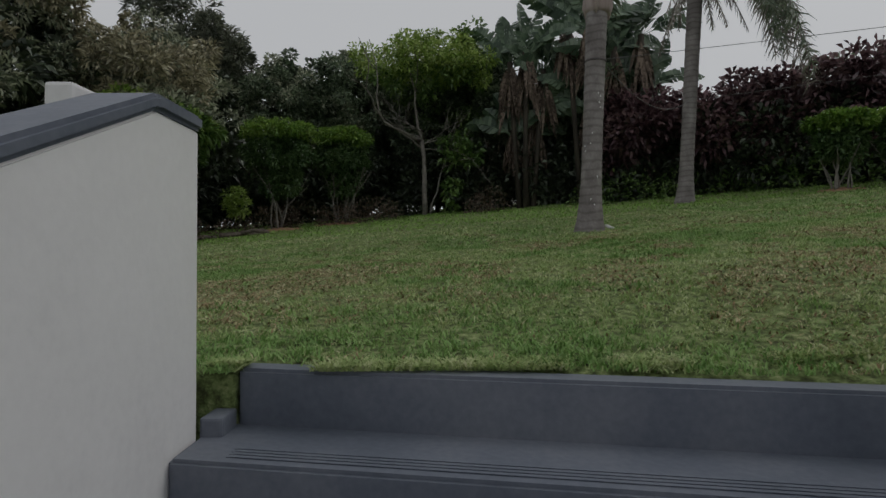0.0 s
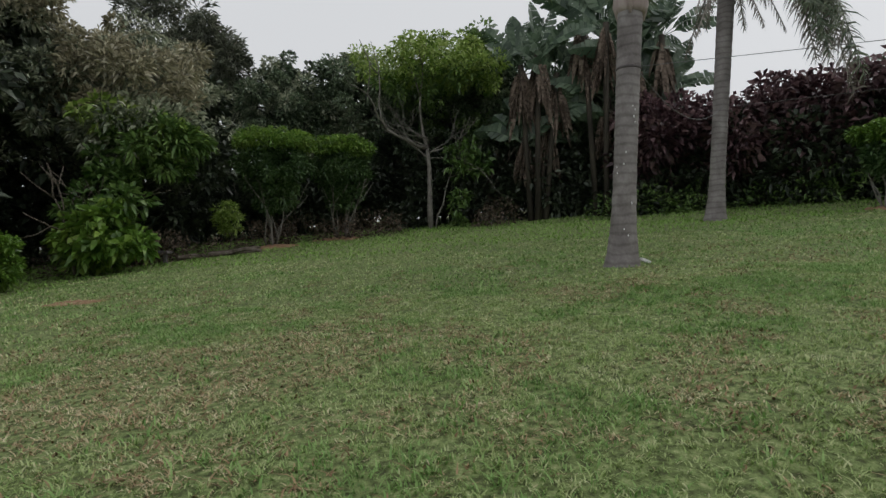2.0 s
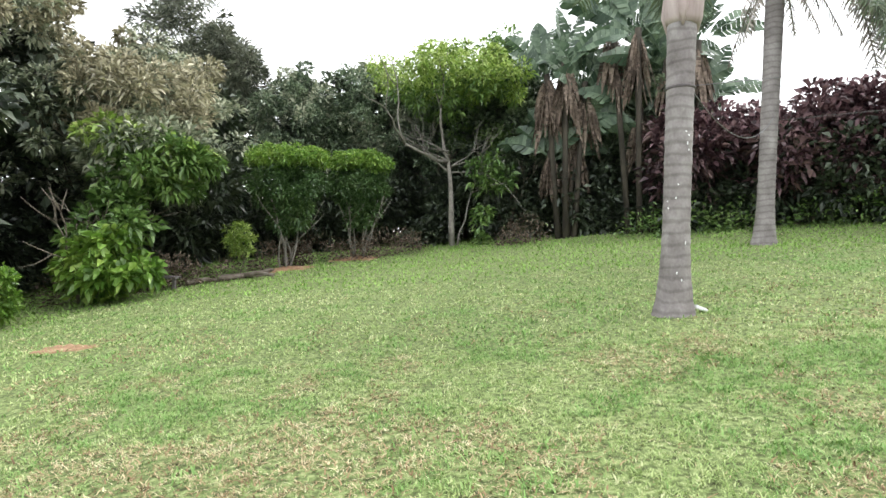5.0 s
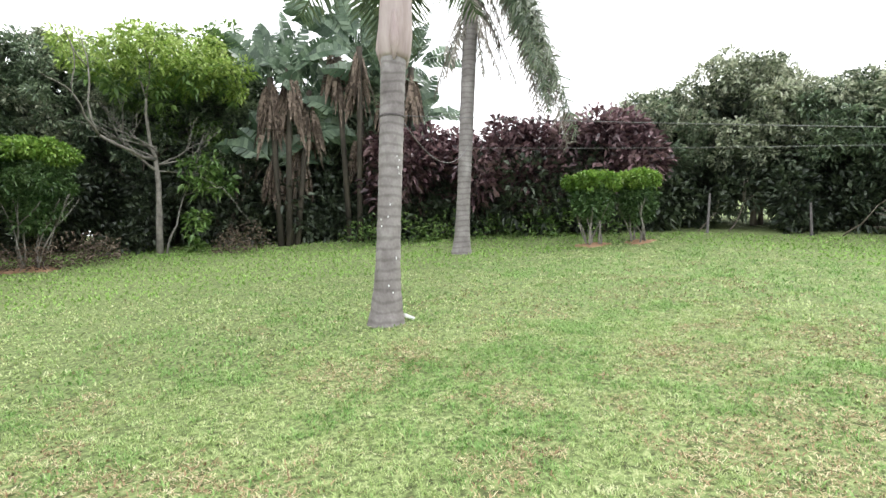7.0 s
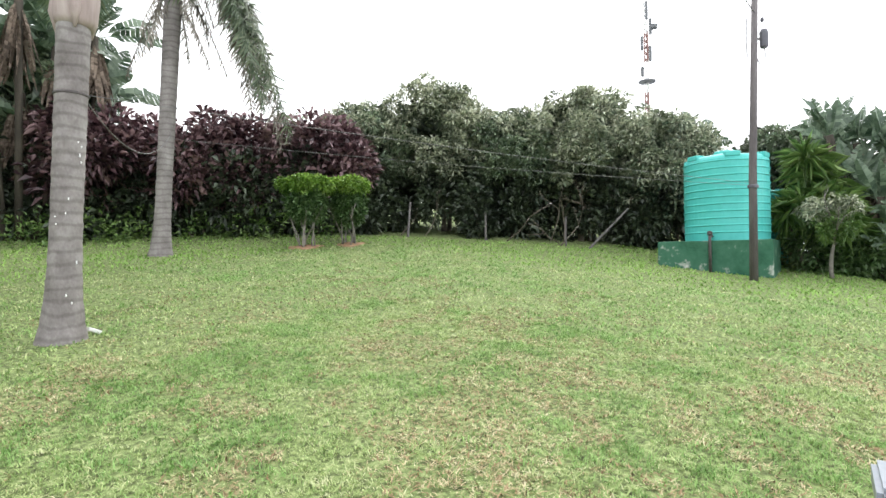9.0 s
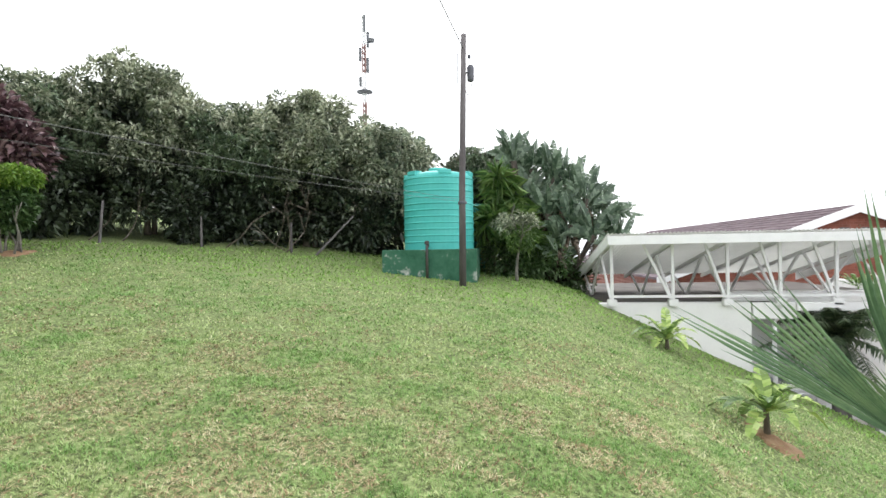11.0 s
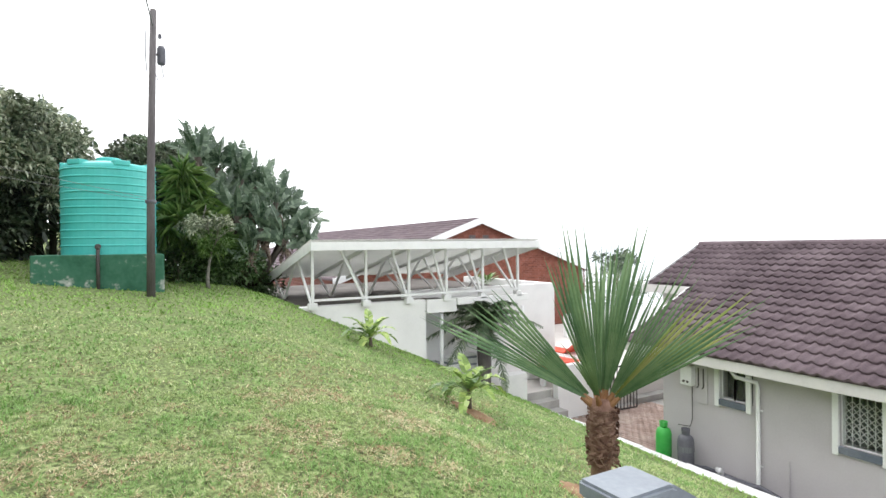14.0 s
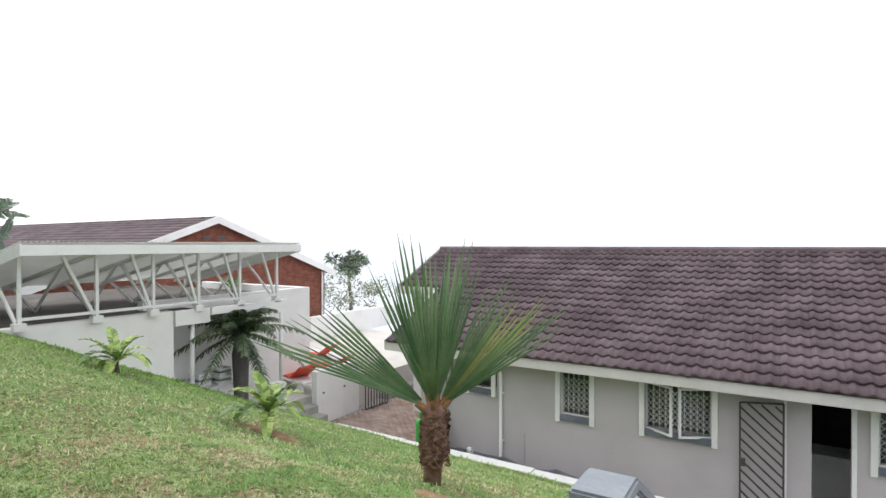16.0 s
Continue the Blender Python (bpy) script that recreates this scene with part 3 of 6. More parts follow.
box(bm, (12.3, -7.8, -1.0), (12.5, -3.0, 1.74), 0.01)
tagged(part("wall_terrace_rear", bm, PLASTER), "white plastered wall behind the sun terrace", "wall", kind="structure")

# ---- brick house behind ----
brickhouse = thing("brick_house", "red face-brick house with a brown tiled gable roof", "house", kind="structure")
GX, GY, GZ = 20.2, -10.38, 4.0
bm = bmesh.new()
h = (GZ - 1.75) / (16.6 - 10.38)
pts = [(GY + 6.2, YARD), (GY - 6.2, YARD), (GY - 6.2, GZ - 0.12 - 6.2 * h), (GY, GZ - 0.12), (GY + 6.2, GZ - 0.12 - 6.2 * h)]
fr = [bm.verts.new((GX, y, z)) for y, z in pts]
bk = [bm.verts.new((46, y, z)) for y, z in pts]
bm.faces.new(fr[::-1])
bm.faces.new(bk)
for k in range(5):
    bm.faces.new((fr[k], fr[(k + 1) % 5], bk[(k + 1) % 5], bk[k]))
bmesh.ops.recalc_face_normals(bm, faces=bm.faces)
part("brick_body", bm, BRICK, brickhouse)
for s in (1, -1):
    bm = bmesh.new()
    pts = [(x, GY + s * d, GZ - d * h + dz) for dz in (0.08, 0.0) for x, d in ((GX - 0.25, 0), (46, 0), (46, 6.7), (GX - 0.25, 6.7))]
    vv = [bm.verts.new(p) for p in pts]
    for q in ((0, 1, 2, 3), (7, 6, 5, 4), (0, 4, 5, 1), (1, 5, 6, 2), (2, 6, 7, 3), (3, 7, 4, 0)):
        bm.faces.new([vv[i] for i in q])
    bmesh.ops.recalc_face_normals(bm, faces=bm.faces)
    part("roof_slope", bm, ROOFTILE, brickhouse)
    bm = bmesh.new()
    pts = [(x, GY + s * d, GZ - d * h + dz) for dz in (0.09, -0.20) for x, d in ((GX - 0.29, 0), (GX - 0.255, 0), (GX - 0.255, 6.72), (GX - 0.29, 6.72))]
    vv = [bm.verts.new(p) for p in pts]
    for q in ((0, 1, 2, 3), (7, 6, 5, 4), (0, 4, 5, 1), (1, 5, 6, 2), (2, 6, 7, 3), (3, 7, 4, 0)):
        bm.faces.new([vv[i] for i in q])
    bmesh.ops.recalc_face_normals(bm, faces=bm.faces)
    part("barge_board", bm, WHITE, brickhouse)
    bm = bmesh.new()
    for k in range(20):
        d = 0.2 + 0.33 * k
        bar(bm, (GX - 0.2, GY + s * d, GZ - d * h + 0.085), (46, GY + s * d, GZ - d * h + 0.085), 0.05, 0.06)
    tagged(part("tile_courses", bm, ROOFTILE, brickhouse), kind="stuff")
# ---- tanks, pole ----


def tank(name, x, y, z, r, h, mat, label):
    t = thing(name, label, "water tank", (x, y, z))
    prof = [(r, 0.0), (r, 0.02)]
    ribs = 11
    for k in range(ribs):
        b = 0.06 + (h * 0.9 - 0.06) * k / ribs
        step = (h * 0.9 - 0.06) / ribs
        prof += [(r, b), (r, b + step * 0.62), (r + 0.014, b + step * 0.70), (r + 0.014, b + step * 0.80), (r, b + step * 0.88)]
    prof += [(r, h * 0.9), (r * 0.97, h * 0.93), (r * 0.93, h * 0.945), (r * 0.5, h * 0.985), (r * 0.25, h)]
    part("shell", lathe(bmesh.new(), prof, 48), mat, t, smooth=False)
    for k in range(6):
        a = k * math.pi / 3 + 0.3
        bm = bmesh.new()
        box(bm, (-0.14, -0.2, -0.05), (0.14, 0.0, 0.05), 0.02, m=pose(r * math.cos(a), r * math.sin(a), h * 0.945, 0, 0, math.degrees(a) - 90))
        part("shoulder_lug", bm, mat, t)
    bm = lathe(bmesh.new(), [(0.22, h * 0.99), (0.22, h * 1.03), (0.2, h * 1.04)], 24)
    part("lid", bm, mat, t)
    return t


PX0, PX1, PY0, PY1, PTOP = 11.65, 13.6, 2.30, 4.35, 2.76
tank("water_tank", 12.62, 3.2, PTOP, 0.80, 1.80, TANK, "ribbed turquoise plastic water tank on a green plinth")
tank("water_tank", 14.45, 2.86, gz(14.45, 2.86), 0.66, 1.75, TANK2, "dark teal plastic water tank behind the plinth")
plinth = thing("tank_plinth", "square masonry tank plinth with flaking green paint", "plinth")
bm = bmesh.new()
box(bm, (PX0, PY0, gz(12, 3) - 0.5), (PX1, PY1, PTOP), 0.02)
part("plinth_block", bm, PLINTHPAINT, plinth)
part("outlet_pipe", tube(bmesh.new(), [(PX0 + 0.3, 3.36, PTOP + 0.09), (PX0 - 0.03, 3.36, PTOP + 0.10), (PX0 - 0.045, 3.36, PTOP + 0.02), (PX0 - 0.045, 3.36, gz(PX0, 3.36) - 0.05)], 0.03, 8), DARKMETAL, plinth, "black outlet pipe down the plinth face", smooth=True)
part("valve", lathe(bmesh.new(), [(0.03, PTOP + 0.1), (0.05, PTOP + 0.12), (0.05, PTOP + 0.17), (0.02, PTOP + 0.19)], 10, (PX0 - 0.03, 3.36)), DARKMETAL, plinth)

pole = thing("power_pole", "weathered wooden power pole with cables and a small transformer", "power pole", (10.85, 2.55, gz(10.85, 2.55) - 0.1))
part("pole_shaft", tube(bmesh.new(), [(0, 0, 0), (0.0, -0.02, 2), (0.06, -0.1, 5.12)], [0.07, 0.064, 0.052], 14), POLEWOOD, pole, smooth=True)


# ---- palms ----
def palm_trunk(x, y, h, r0, r1, label, lean=(0, 0)):
    p = thing("palm_tree", label, "palm tree", (x, y, gz(x, y) - 0.05), group="tall palms on the lawn")
    pts, rad = [], []
    for i in range(int(h / 0.035)):
        z = i * 0.035
        s = z / h
        ring = 0.002 * math.sin(i * 2.1 + math.sin(i * 0.7)) + 0.002 * math.sin(i * 0.9)
        flare = 0.10 * math.exp(-z / 0.36)
        pts.append((lean[0] * s, lean[1] * s, z))
        rad.append(r0 * (1 - s) + r1 * s + ring + flare)
    part("trunk", tube(bmesh.new(), pts, rad, 20), TRUNK, p, smooth=True)
    return p


palm_a = palm_trunk(1.87, 6.98, 3.2, 0.112, 0.138, "tall palm with a ringed grey trunk on the lawn", (0.12, 0.02))
palm_b = palm_trunk(5.0, 11.3, 6.1, 0.125, 0.16, "second tall ringed palm trunk on the lawn", (0.33, 0.0))

# ---- hedges and trees ----
DARKLEAF = leafy("dark_hedge_leaf", (0.035, 0.06, 0.033), (0.11, 0.16, 0.09), (0.27, 0.34, 0.21))
BUSHLEAF = leafy("grey_green_leaf", (0.08, 0.105, 0.065), (0.26, 0.30, 0.195), (0.56, 0.58, 0.43))
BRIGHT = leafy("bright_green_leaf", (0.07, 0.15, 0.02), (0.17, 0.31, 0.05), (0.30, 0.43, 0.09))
LIME = leafy("lime_green_leaf", (0.12, 0.20, 0.03), (0.27, 0.40, 0.08), (0.46, 0.56, 0.18))
MIDLEAF = leafy("mid_green_leaf", (0.045, 0.10, 0.02), (0.11, 0.20, 0.05), (0.22, 0.33, 0.10))
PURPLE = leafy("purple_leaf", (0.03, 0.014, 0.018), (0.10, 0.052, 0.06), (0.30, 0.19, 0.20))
DRYLEAF = leafy("dry_brown_leaf", (0.06, 0.045, 0.035), (0.15, 0.115, 0.09), (0.28, 0.22, 0.175), trans=0.1, rough=0.8, gloss=0.2)
PADDLE = leafy("banana_leaf", (0.03, 0.062, 0.034), (0.085, 0.135, 0.08), (0.19, 0.26, 0.17), trans=0.15, rough=0.35)
PINE = leafy("pine_needle", (0.05, 0.06, 0.04), (0.14, 0.16, 0.11), (0.28, 0.30, 0.21), trans=0.1)
CLIPPED = leafy("dark_shrub_leaf", (0.03, 0.07, 0.02), (0.07, 0.135, 0.042), (0.14, 0.22, 0.085))
RUSSET = leafy("russet_grey_leaf", (0.12, 0.11, 0.065), (0.31, 0.29, 0.185), (0.54, 0.50, 0.35))
# Near-black leaves: shade inside and under the foliage is painted with this colour.
SHADETINTLEAF = leafy("shade_tinted_leaf", (0.014, 0.022, 0.013), (0.036, 0.052, 0.030), (0.085, 0.11, 0.065), trans=0.08)
FROND = leafy("palm_frond_leaf", (0.03, 0.055, 0.025), (0.08, 0.12, 0.06), (0.17, 0.21, 0.12), trans=0.12, rough=0.45)
DRYFROND = leafy("dry_palm_frond", (0.12, 0.105, 0.085), (0.22, 0.20, 0.17), (0.34, 0.31, 0.27), trans=0.1, rough=0.7, gloss=0.2)


def stack(parts):
    vs, fs, n = [], [], 0
    for v, f in parts:
        vs.append(v)
        fs.append(f + n)
        n += len(v)
    return np.concatenate(vs), np.concatenate(fs)


def limbs(bm, start, way, length, radius, depth, wild=0.55, up=0.2):
    """Grows a forking limb; returns the tips."""
    pts, rad, p, d = [Vector(start)], [radius], Vector(start), Vector(way).normalized()
    for k in range(4):
        d = (d + Vector(rng.normal(0, 0.045 if radius > 0.07 else 0.13, 3)) + Vector((0, 0, up * 0.15))).normalized()
        p = p + d * length / 4
        pts.append(p.copy())
        rad.append(radius * (1 - 0.11 * (k + 1)))
    tube(bm, pts, rad, 7 if radius > 0.03 else 5)
    if depth == 0:
        return [tuple(p)]
    tips = []
    for _ in range(2 + (rng.random() < 0.45)):
        dd = (d + Vector(rng.normal(0, wild, 3)) + Vector((0, 0, up))).normalized()
        tips += limbs(bm, pts[-1], dd, length * rng.uniform(0.6, 0.85), radius * 0.55, depth - 1, wild, up)
    return tips


def leafy_tree(name, label, category, x, y, stems, crowns, group="", bark=None, wild=0.55):
    """A tree or shrub: stems are (dx, dy, way, length, radius, depth); crowns are (material, [(centre, radii, clumps, per, clump_r, leaf, wide)])."""
    t = thing(name, label, category, (x, y, gz(x, y) - 0.03), group)
    base = np.array([x, y, gz(x, y) - 0.03])
    for dx, dy, way, ln, r, depth in stems:
        bm = bmesh.new()
        limbs(bm, (dx, dy, 0), way, ln, r, depth, wild)
        part("trunk" if len(stems) == 1 else "stem", bm, bark or BARK, t, smooth=True)
    for mat, blobs in crowns:
        v, f = stack([crown(np.array(c) - base, r, n, per, cr, lf, wd) for c, r, n, per, cr, lf, wd in blobs])
        ob = grid_mesh("crown", v, f, mat, t)
    return t


# far hedge that closes the garden
def hedge_band(name, label, path, height, thick, count, leaf, wide, mat, low=0.0, lumpy=0.8, kind=""):
    """Leaves scattered through an uneven upright band along a path of (x, y)."""
    pts = np.array(path, float)
    seg = np.linalg.norm(np.diff(pts, axis=0), axis=1)
    cum = np.concatenate([[0], np.cumsum(seg)])
    clumps = max(20, int(cum[-1] * height * 2.4))
    s = rng.uniform(0, cum[-1], clumps)
    cx, cy = np.interp(s, cum, pts[:, 0]), np.interp(s, cum, pts[:, 1])
    wave = 0.5 + 0.5 * np.sin(s * 1.7) * np.cos(s * 0.63 + 1)
    top = height - lumpy * wave
    cz = ground(cx, cy) + low + rng.uniform(0.02, 1, clumps) ** 0.8 * (top - low)
    off = rng.normal(0, thick * 0.4, (clumps, 2))
    cs = np.stack([cx + off[:, 0], cy + off[:, 1], cz], 1)
    per = count // clumps
    o = rng.normal(0, 1, (clumps, per, 3))
    o /= np.linalg.norm(o, axis=2, keepdims=True)
    r = rng.uniform(0.3, 1, (clumps, per, 1)) ** 0.6 * rng.uniform(0.35, 0.7, (clumps, 1, 1))
    v, f = leaves((cs[:, None, :] + o * r).reshape(-1, 3), (o + np.array([0, 0, 0.25])).reshape(-1, 3), leaf, wide)
    return tagged(grid_mesh(name, v, f, mat), label, "hedge", kind=kind)


hedge_band("far_hedge", "dense dark hedge closing the back of the garden", [(-13, 6), (-11, 13), (-8.5, 18.5), (-4, 20.5), (1, 19), (4.5, 17.5), (8, 15.8), (11.5, 13.8), (14.5, 11), (16.5, 7.5), (17, 3.5), (17.2, 0.8)], 2.5, 1.4, 70000, 0.2, 0.09, DARKLEAF, kind="stuff")
# Shade at the hedge foot is painted with near-black leaves.
hedge_band("far_hedge", "undergrowth along the lawn edge, its shade in the leaf colour", [(-10, 8), (-9, 14), (-6.5, 17.5), (-3.0, 17.6), (0.5, 17.0), (3.5, 15.8), (6, 15.4), (9.2, 13.2), (11.5, 11.4), (13.3, 9.2), (14.6, 6.6), (15.2, 4.8)], 2.3, 0.9, 50000, 0.2, 0.085, SHADETINTLEAF, lumpy=1.0, kind="stuff")
# Added backing that fills sky gaps with shade-dark leaves.
hedge_band("far_hedge", "added backing of shade-dark leaves behind the garden hedge", [(-15, 6), (-13.5, 14), (-10, 20.5), (-4, 22.5), (2, 21.3), (6, 19.5)], 4.6, 1.2, 22000, 0.5, 0.28, SHADETINTLEAF, kind="stuff")
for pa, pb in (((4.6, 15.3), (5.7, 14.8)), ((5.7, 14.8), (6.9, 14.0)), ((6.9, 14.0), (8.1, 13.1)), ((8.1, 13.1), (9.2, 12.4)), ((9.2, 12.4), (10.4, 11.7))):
    ps = thing("purple_shrub", "tall copperleaf shrub with dark purple leaves, shade painted into its foot", "shrub", group="purple hedge")
    # Lit top and shaded foot of the hedge are painted by two leaf colours.
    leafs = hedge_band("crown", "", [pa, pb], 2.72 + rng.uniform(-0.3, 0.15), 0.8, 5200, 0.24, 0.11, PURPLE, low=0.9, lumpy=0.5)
    under = hedge_band("crown", "", [pa, pb], 2.0, 0.7, 3600, 0.22, 0.10, SHADETINTLEAF, lumpy=0.5)
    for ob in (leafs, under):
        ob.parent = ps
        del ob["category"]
    for k in range(5):
        q = rng.uniform(0, 1)
        x, y = pa[0] + (pb[0] - pa[0]) * q, pa[1] + (pb[1] - pa[1]) * q
        part("stem", tube(bmesh.new(), [(x, y, gz(x, y) - 0.05), (x + rng.normal(0, 0.1), y, gz(x, y) + 1.0), (x + rng.normal(0, 0.2), y, gz(x, y) + 2.3)], [0.035, 0.028, 0.015], 7), BARK, ps)
hedge_band("bedding_plants", "low weeds and bedding plants under the hedge", [(3.6, 14.3), (5.5, 13.8), (7.4, 12.6), (9.0, 11.6)], 0.26, 0.45, 2600, 0.13, 0.045, MIDLEAF, lumpy=0.2, kind="stuff")


def dark_tree(x, y, top, wide, mat, mat2, label, n=110, leaf=0.15, per=150, clump=0.34):
    g0 = gz(x, y)
    h = top - g0
    stems = [(rng.uniform(-0.4, 0.4), rng.uniform(-0.4, 0.4), (rng.uniform(-0.35, 0.35), rng.uniform(-0.35, 0.35), 1), h * 0.19, rng.uniform(0.06, 0.12), 3) for _ in range(3)]
    return leafy_tree("tree", label, "tree", x, y, stems, [
        (mat, [((x, y, g0 + h * 0.62), (wide, wide, h * 0.35), n, per, clump, leaf, leaf * 0.38)]),
        # Paler mat2 set higher paints the lit tops of the dark trees.
        (mat2, [((x, y, g0 + h * 0.70), (wide * 0.95, wide * 0.95, h * 0.30), n // 2, per, clump * 0.8, leaf, leaf * 0.4)]),
        # Near-black inner leaves paint the shade inside the crown.
        (SHADETINTLEAF, [((x + 0.3, y + 0.5, g0 + h * 0.48), (wide * 0.75, wide * 0.75, h * 0.42), 26, 150, 0.7, 0.26, 0.14)])], group="trees round the lawn")


for x, y, top, wide, m1, m2, lb in (
        (-9.6, 11.5, 8.6, 2.2, BUSHLEAF, RUSSET, "tall grey-green tree with russet new growth"),
        (-7.6, 13.8, 7.4, 2.1, BUSHLEAF, RUSSET, "broad grey-green tree with russet twigs"),
        (-8.8, 8.3, 6.6, 1.7, BUSHLEAF, RUSSET, "overhanging grey-green tree above a dark hollow"),
        (-5.2, 18.2, 8.1, 1.6, DARKLEAF, BUSHLEAF, "dark evergreen tree behind the shrubs"),
        (-3.0, 18.8, 8.6, 1.7, DARKLEAF, BUSHLEAF, "dark evergreen tree behind the shrubs"),
        (-0.4, 18.6, 8.5, 1.8, DARKLEAF, MIDLEAF, "dark evergreen tree behind the bright crown"),
        (1.2, 17.2, 8.1, 1.1, DARKLEAF, MIDLEAF, "slender green tree behind the flat crown"),
        (4.6, 16.6, 8.2, 1.6, DARKLEAF, DARKLEAF, "dark tree behind the palms"),
        (2.7, 17.6, 6.6, 1.5, DARKLEAF, DARKLEAF, "low dark tree behind the wild bananas"),
        (11.9, 12.6, 7.0, 1.7, DARKLEAF, BUSHLEAF, "round-headed dark tree behind the hedge"),
        (13.1, 10.9, 7.6, 1.8, BUSHLEAF, BUSHLEAF, "tall grey-green tree with pale leaves"),
        (14.2, 8.9, 6.7, 1.7, DARKLEAF, BUSHLEAF, "grey-green tree with tangled bare branches"),
        (14.8, 7.0, 7.1, 1.7, BUSHLEAF, BUSHLEAF, "grey-green tree with pale upper leaves"),
        (15.4, 5.2, 6.3, 1.5, BUSHLEAF, BUSHLEAF, "leaning grey-green tree beside the water tank"),
        (17.2, 2.4, 5.9, 1.3, DARKLEAF, PINE, "dark fine-leaved tree behind the tank")):
    dark_tree(x, y, top, wide, m1, m2, lb)

# russet tree and big-leaved bush at the dark hollow
leafy_tree("bush", "large leafy bush with bright lower leaves", "bush", -6.3, 10.9,
           [(rng.uniform(-0.5, 0.5), rng.uniform(-0.4, 0.4), (rng.normal(0, 0.4), rng.normal(0, 0.4), 1), 0.9, 0.03, 2) for _ in range(6)],
           [(BUSHLEAF, [((-6.2, 11.6, 4.45), (1.25, 0.9, 0.7), 50, 90, 0.28, 0.17, 0.06)]), (MIDLEAF, [((-5.75, 11.5, 4.1), (1.0, 0.8, 0.55), 46, 70, 0.24, 0.18, 0.07), ((-6.3, 10.8, 2.9), (0.6, 0.5, 0.8), 26, 50, 0.24, 0.2, 0.08)]),
            (BRIGHT, [((-6.15, 10.55, 2.25), (0.72, 0.45, 0.62), 34, 40, 0.22, 0.22, 0.12)]), (LIME, [((-5.45, 11.5, 4.3), (0.85, 0.7, 0.4), 22, 40, 0.18, 0.18, 0.08), ((-6.4, 11.0, 4.5), (0.5, 0.4, 0.3), 8, 40, 0.16, 0.18, 0.08)]), (RUSSET, [((-6.6, 12.0, 5.4), (1.6, 1.1, 0.9), 60, 110, 0.33, 0.17, 0.05)])])
leafy_tree("shrub", "low yellow-green feathery shrub in the bed", "shrub", -4.75, 12.6, [(0, 0, (0, 0, 1), 0.3, 0.015, 2)],
           [(LIME, [((-4.75, 12.6, 2.72), (0.24, 0.24, 0.34), 26, 40, 0.1, 0.12, 0.025)])])
leafy_tree("shrub", "small clipped bright green shrub at the bed edge", "shrub", -6.75, 8.7, [(0, 0, (0, 0, 1), 0.3, 0.02, 2)],
           [(BRIGHT, [((-6.75, 8.7, 1.85), (0.5, 0.5, 0.42), 50, 80, 0.14, 0.1, 0.05)])])

# pine with a dead fan palm before it
leafy_tree("pine_tree", "tall feathery pine above the shrubs", "pine tree", -8.7, 18.6, [(0, 0, (0.05, 0, 1), 2.3, 0.16, 3)],
           [(PINE, [((-8.9, 18.6, 8.4), (1.9, 1.8, 2.3), 80, 190, 0.5, 0.26, 0.028), ((-7.2, 18.2, 7.6), (0.8, 0.9, 1.5), 26, 170, 0.4, 0.26, 0.028)])])

# bright umbrella-crowned tree
umb = leafy_tree("tree", "slender tree with a flat bright green crown and bare lower limbs", "tree", -0.5, 15.5,
                 [(0, 0, (-0.07, 0, 1), 2.2, 0.085, 3), (0.12, 0.05, (0.12, 0.1, 1), 1.5, 0.03, 2)],
                 [(LIME, [((-0.75, 15.4, 6.95), (2.0, 1.5, 0.34), 84, 60, 0.26, 0.14, 0.06), ((-0.1, 15.5, 7.45), (1.2, 0.9, 0.26), 26, 60, 0.22, 0.14, 0.06), ((0.75, 15.4, 6.75), (0.95, 0.8, 0.4), 20, 60, 0.24, 0.14, 0.06)]),
                  (MIDLEAF, [((-0.6, 15.7, 6.55), (1.9, 1.4, 0.32), 26, 40, 0.26, 0.18, 0.07), ((0.75, 15.9, 7.7), (0.55, 0.5, 0.55), 16, 50, 0.24, 0.18, 0.08), ((0.4, 15.3, 4.5), (0.55, 0.4, 0.5), 16, 26, 0.2, 0.2, 0.08), ((0.25, 15.3, 3.3), (0.2, 0.2, 0.5), 8, 20, 0.16, 0.2, 0.09)])],
                 bark=material("pale_bark", [(0.10, 0.09, 0.08), (0.19, 0.175, 0.155), (0.29, 0.27, 0.24)], scale=9, fine=60, rough=0.9, bump=0.5))
for k in range(9):
    bm = bmesh.new()
    a = rng.uniform(2.2, 4.1) if k < 6 else rng.uniform(-0.9, 0.9)
    limbs(bm, (-0.08, 0, rng.uniform(1.9, 2.5)), (math.cos(a), math.sin(a) * 0.7, rng.uniform(0.1, 0.5)), 0.75, 0.02, 2, 0.4, 0.35)
    part("bare_limb", bm, MATS["pale_bark"], umb, "bare twisting limb", smooth=True)


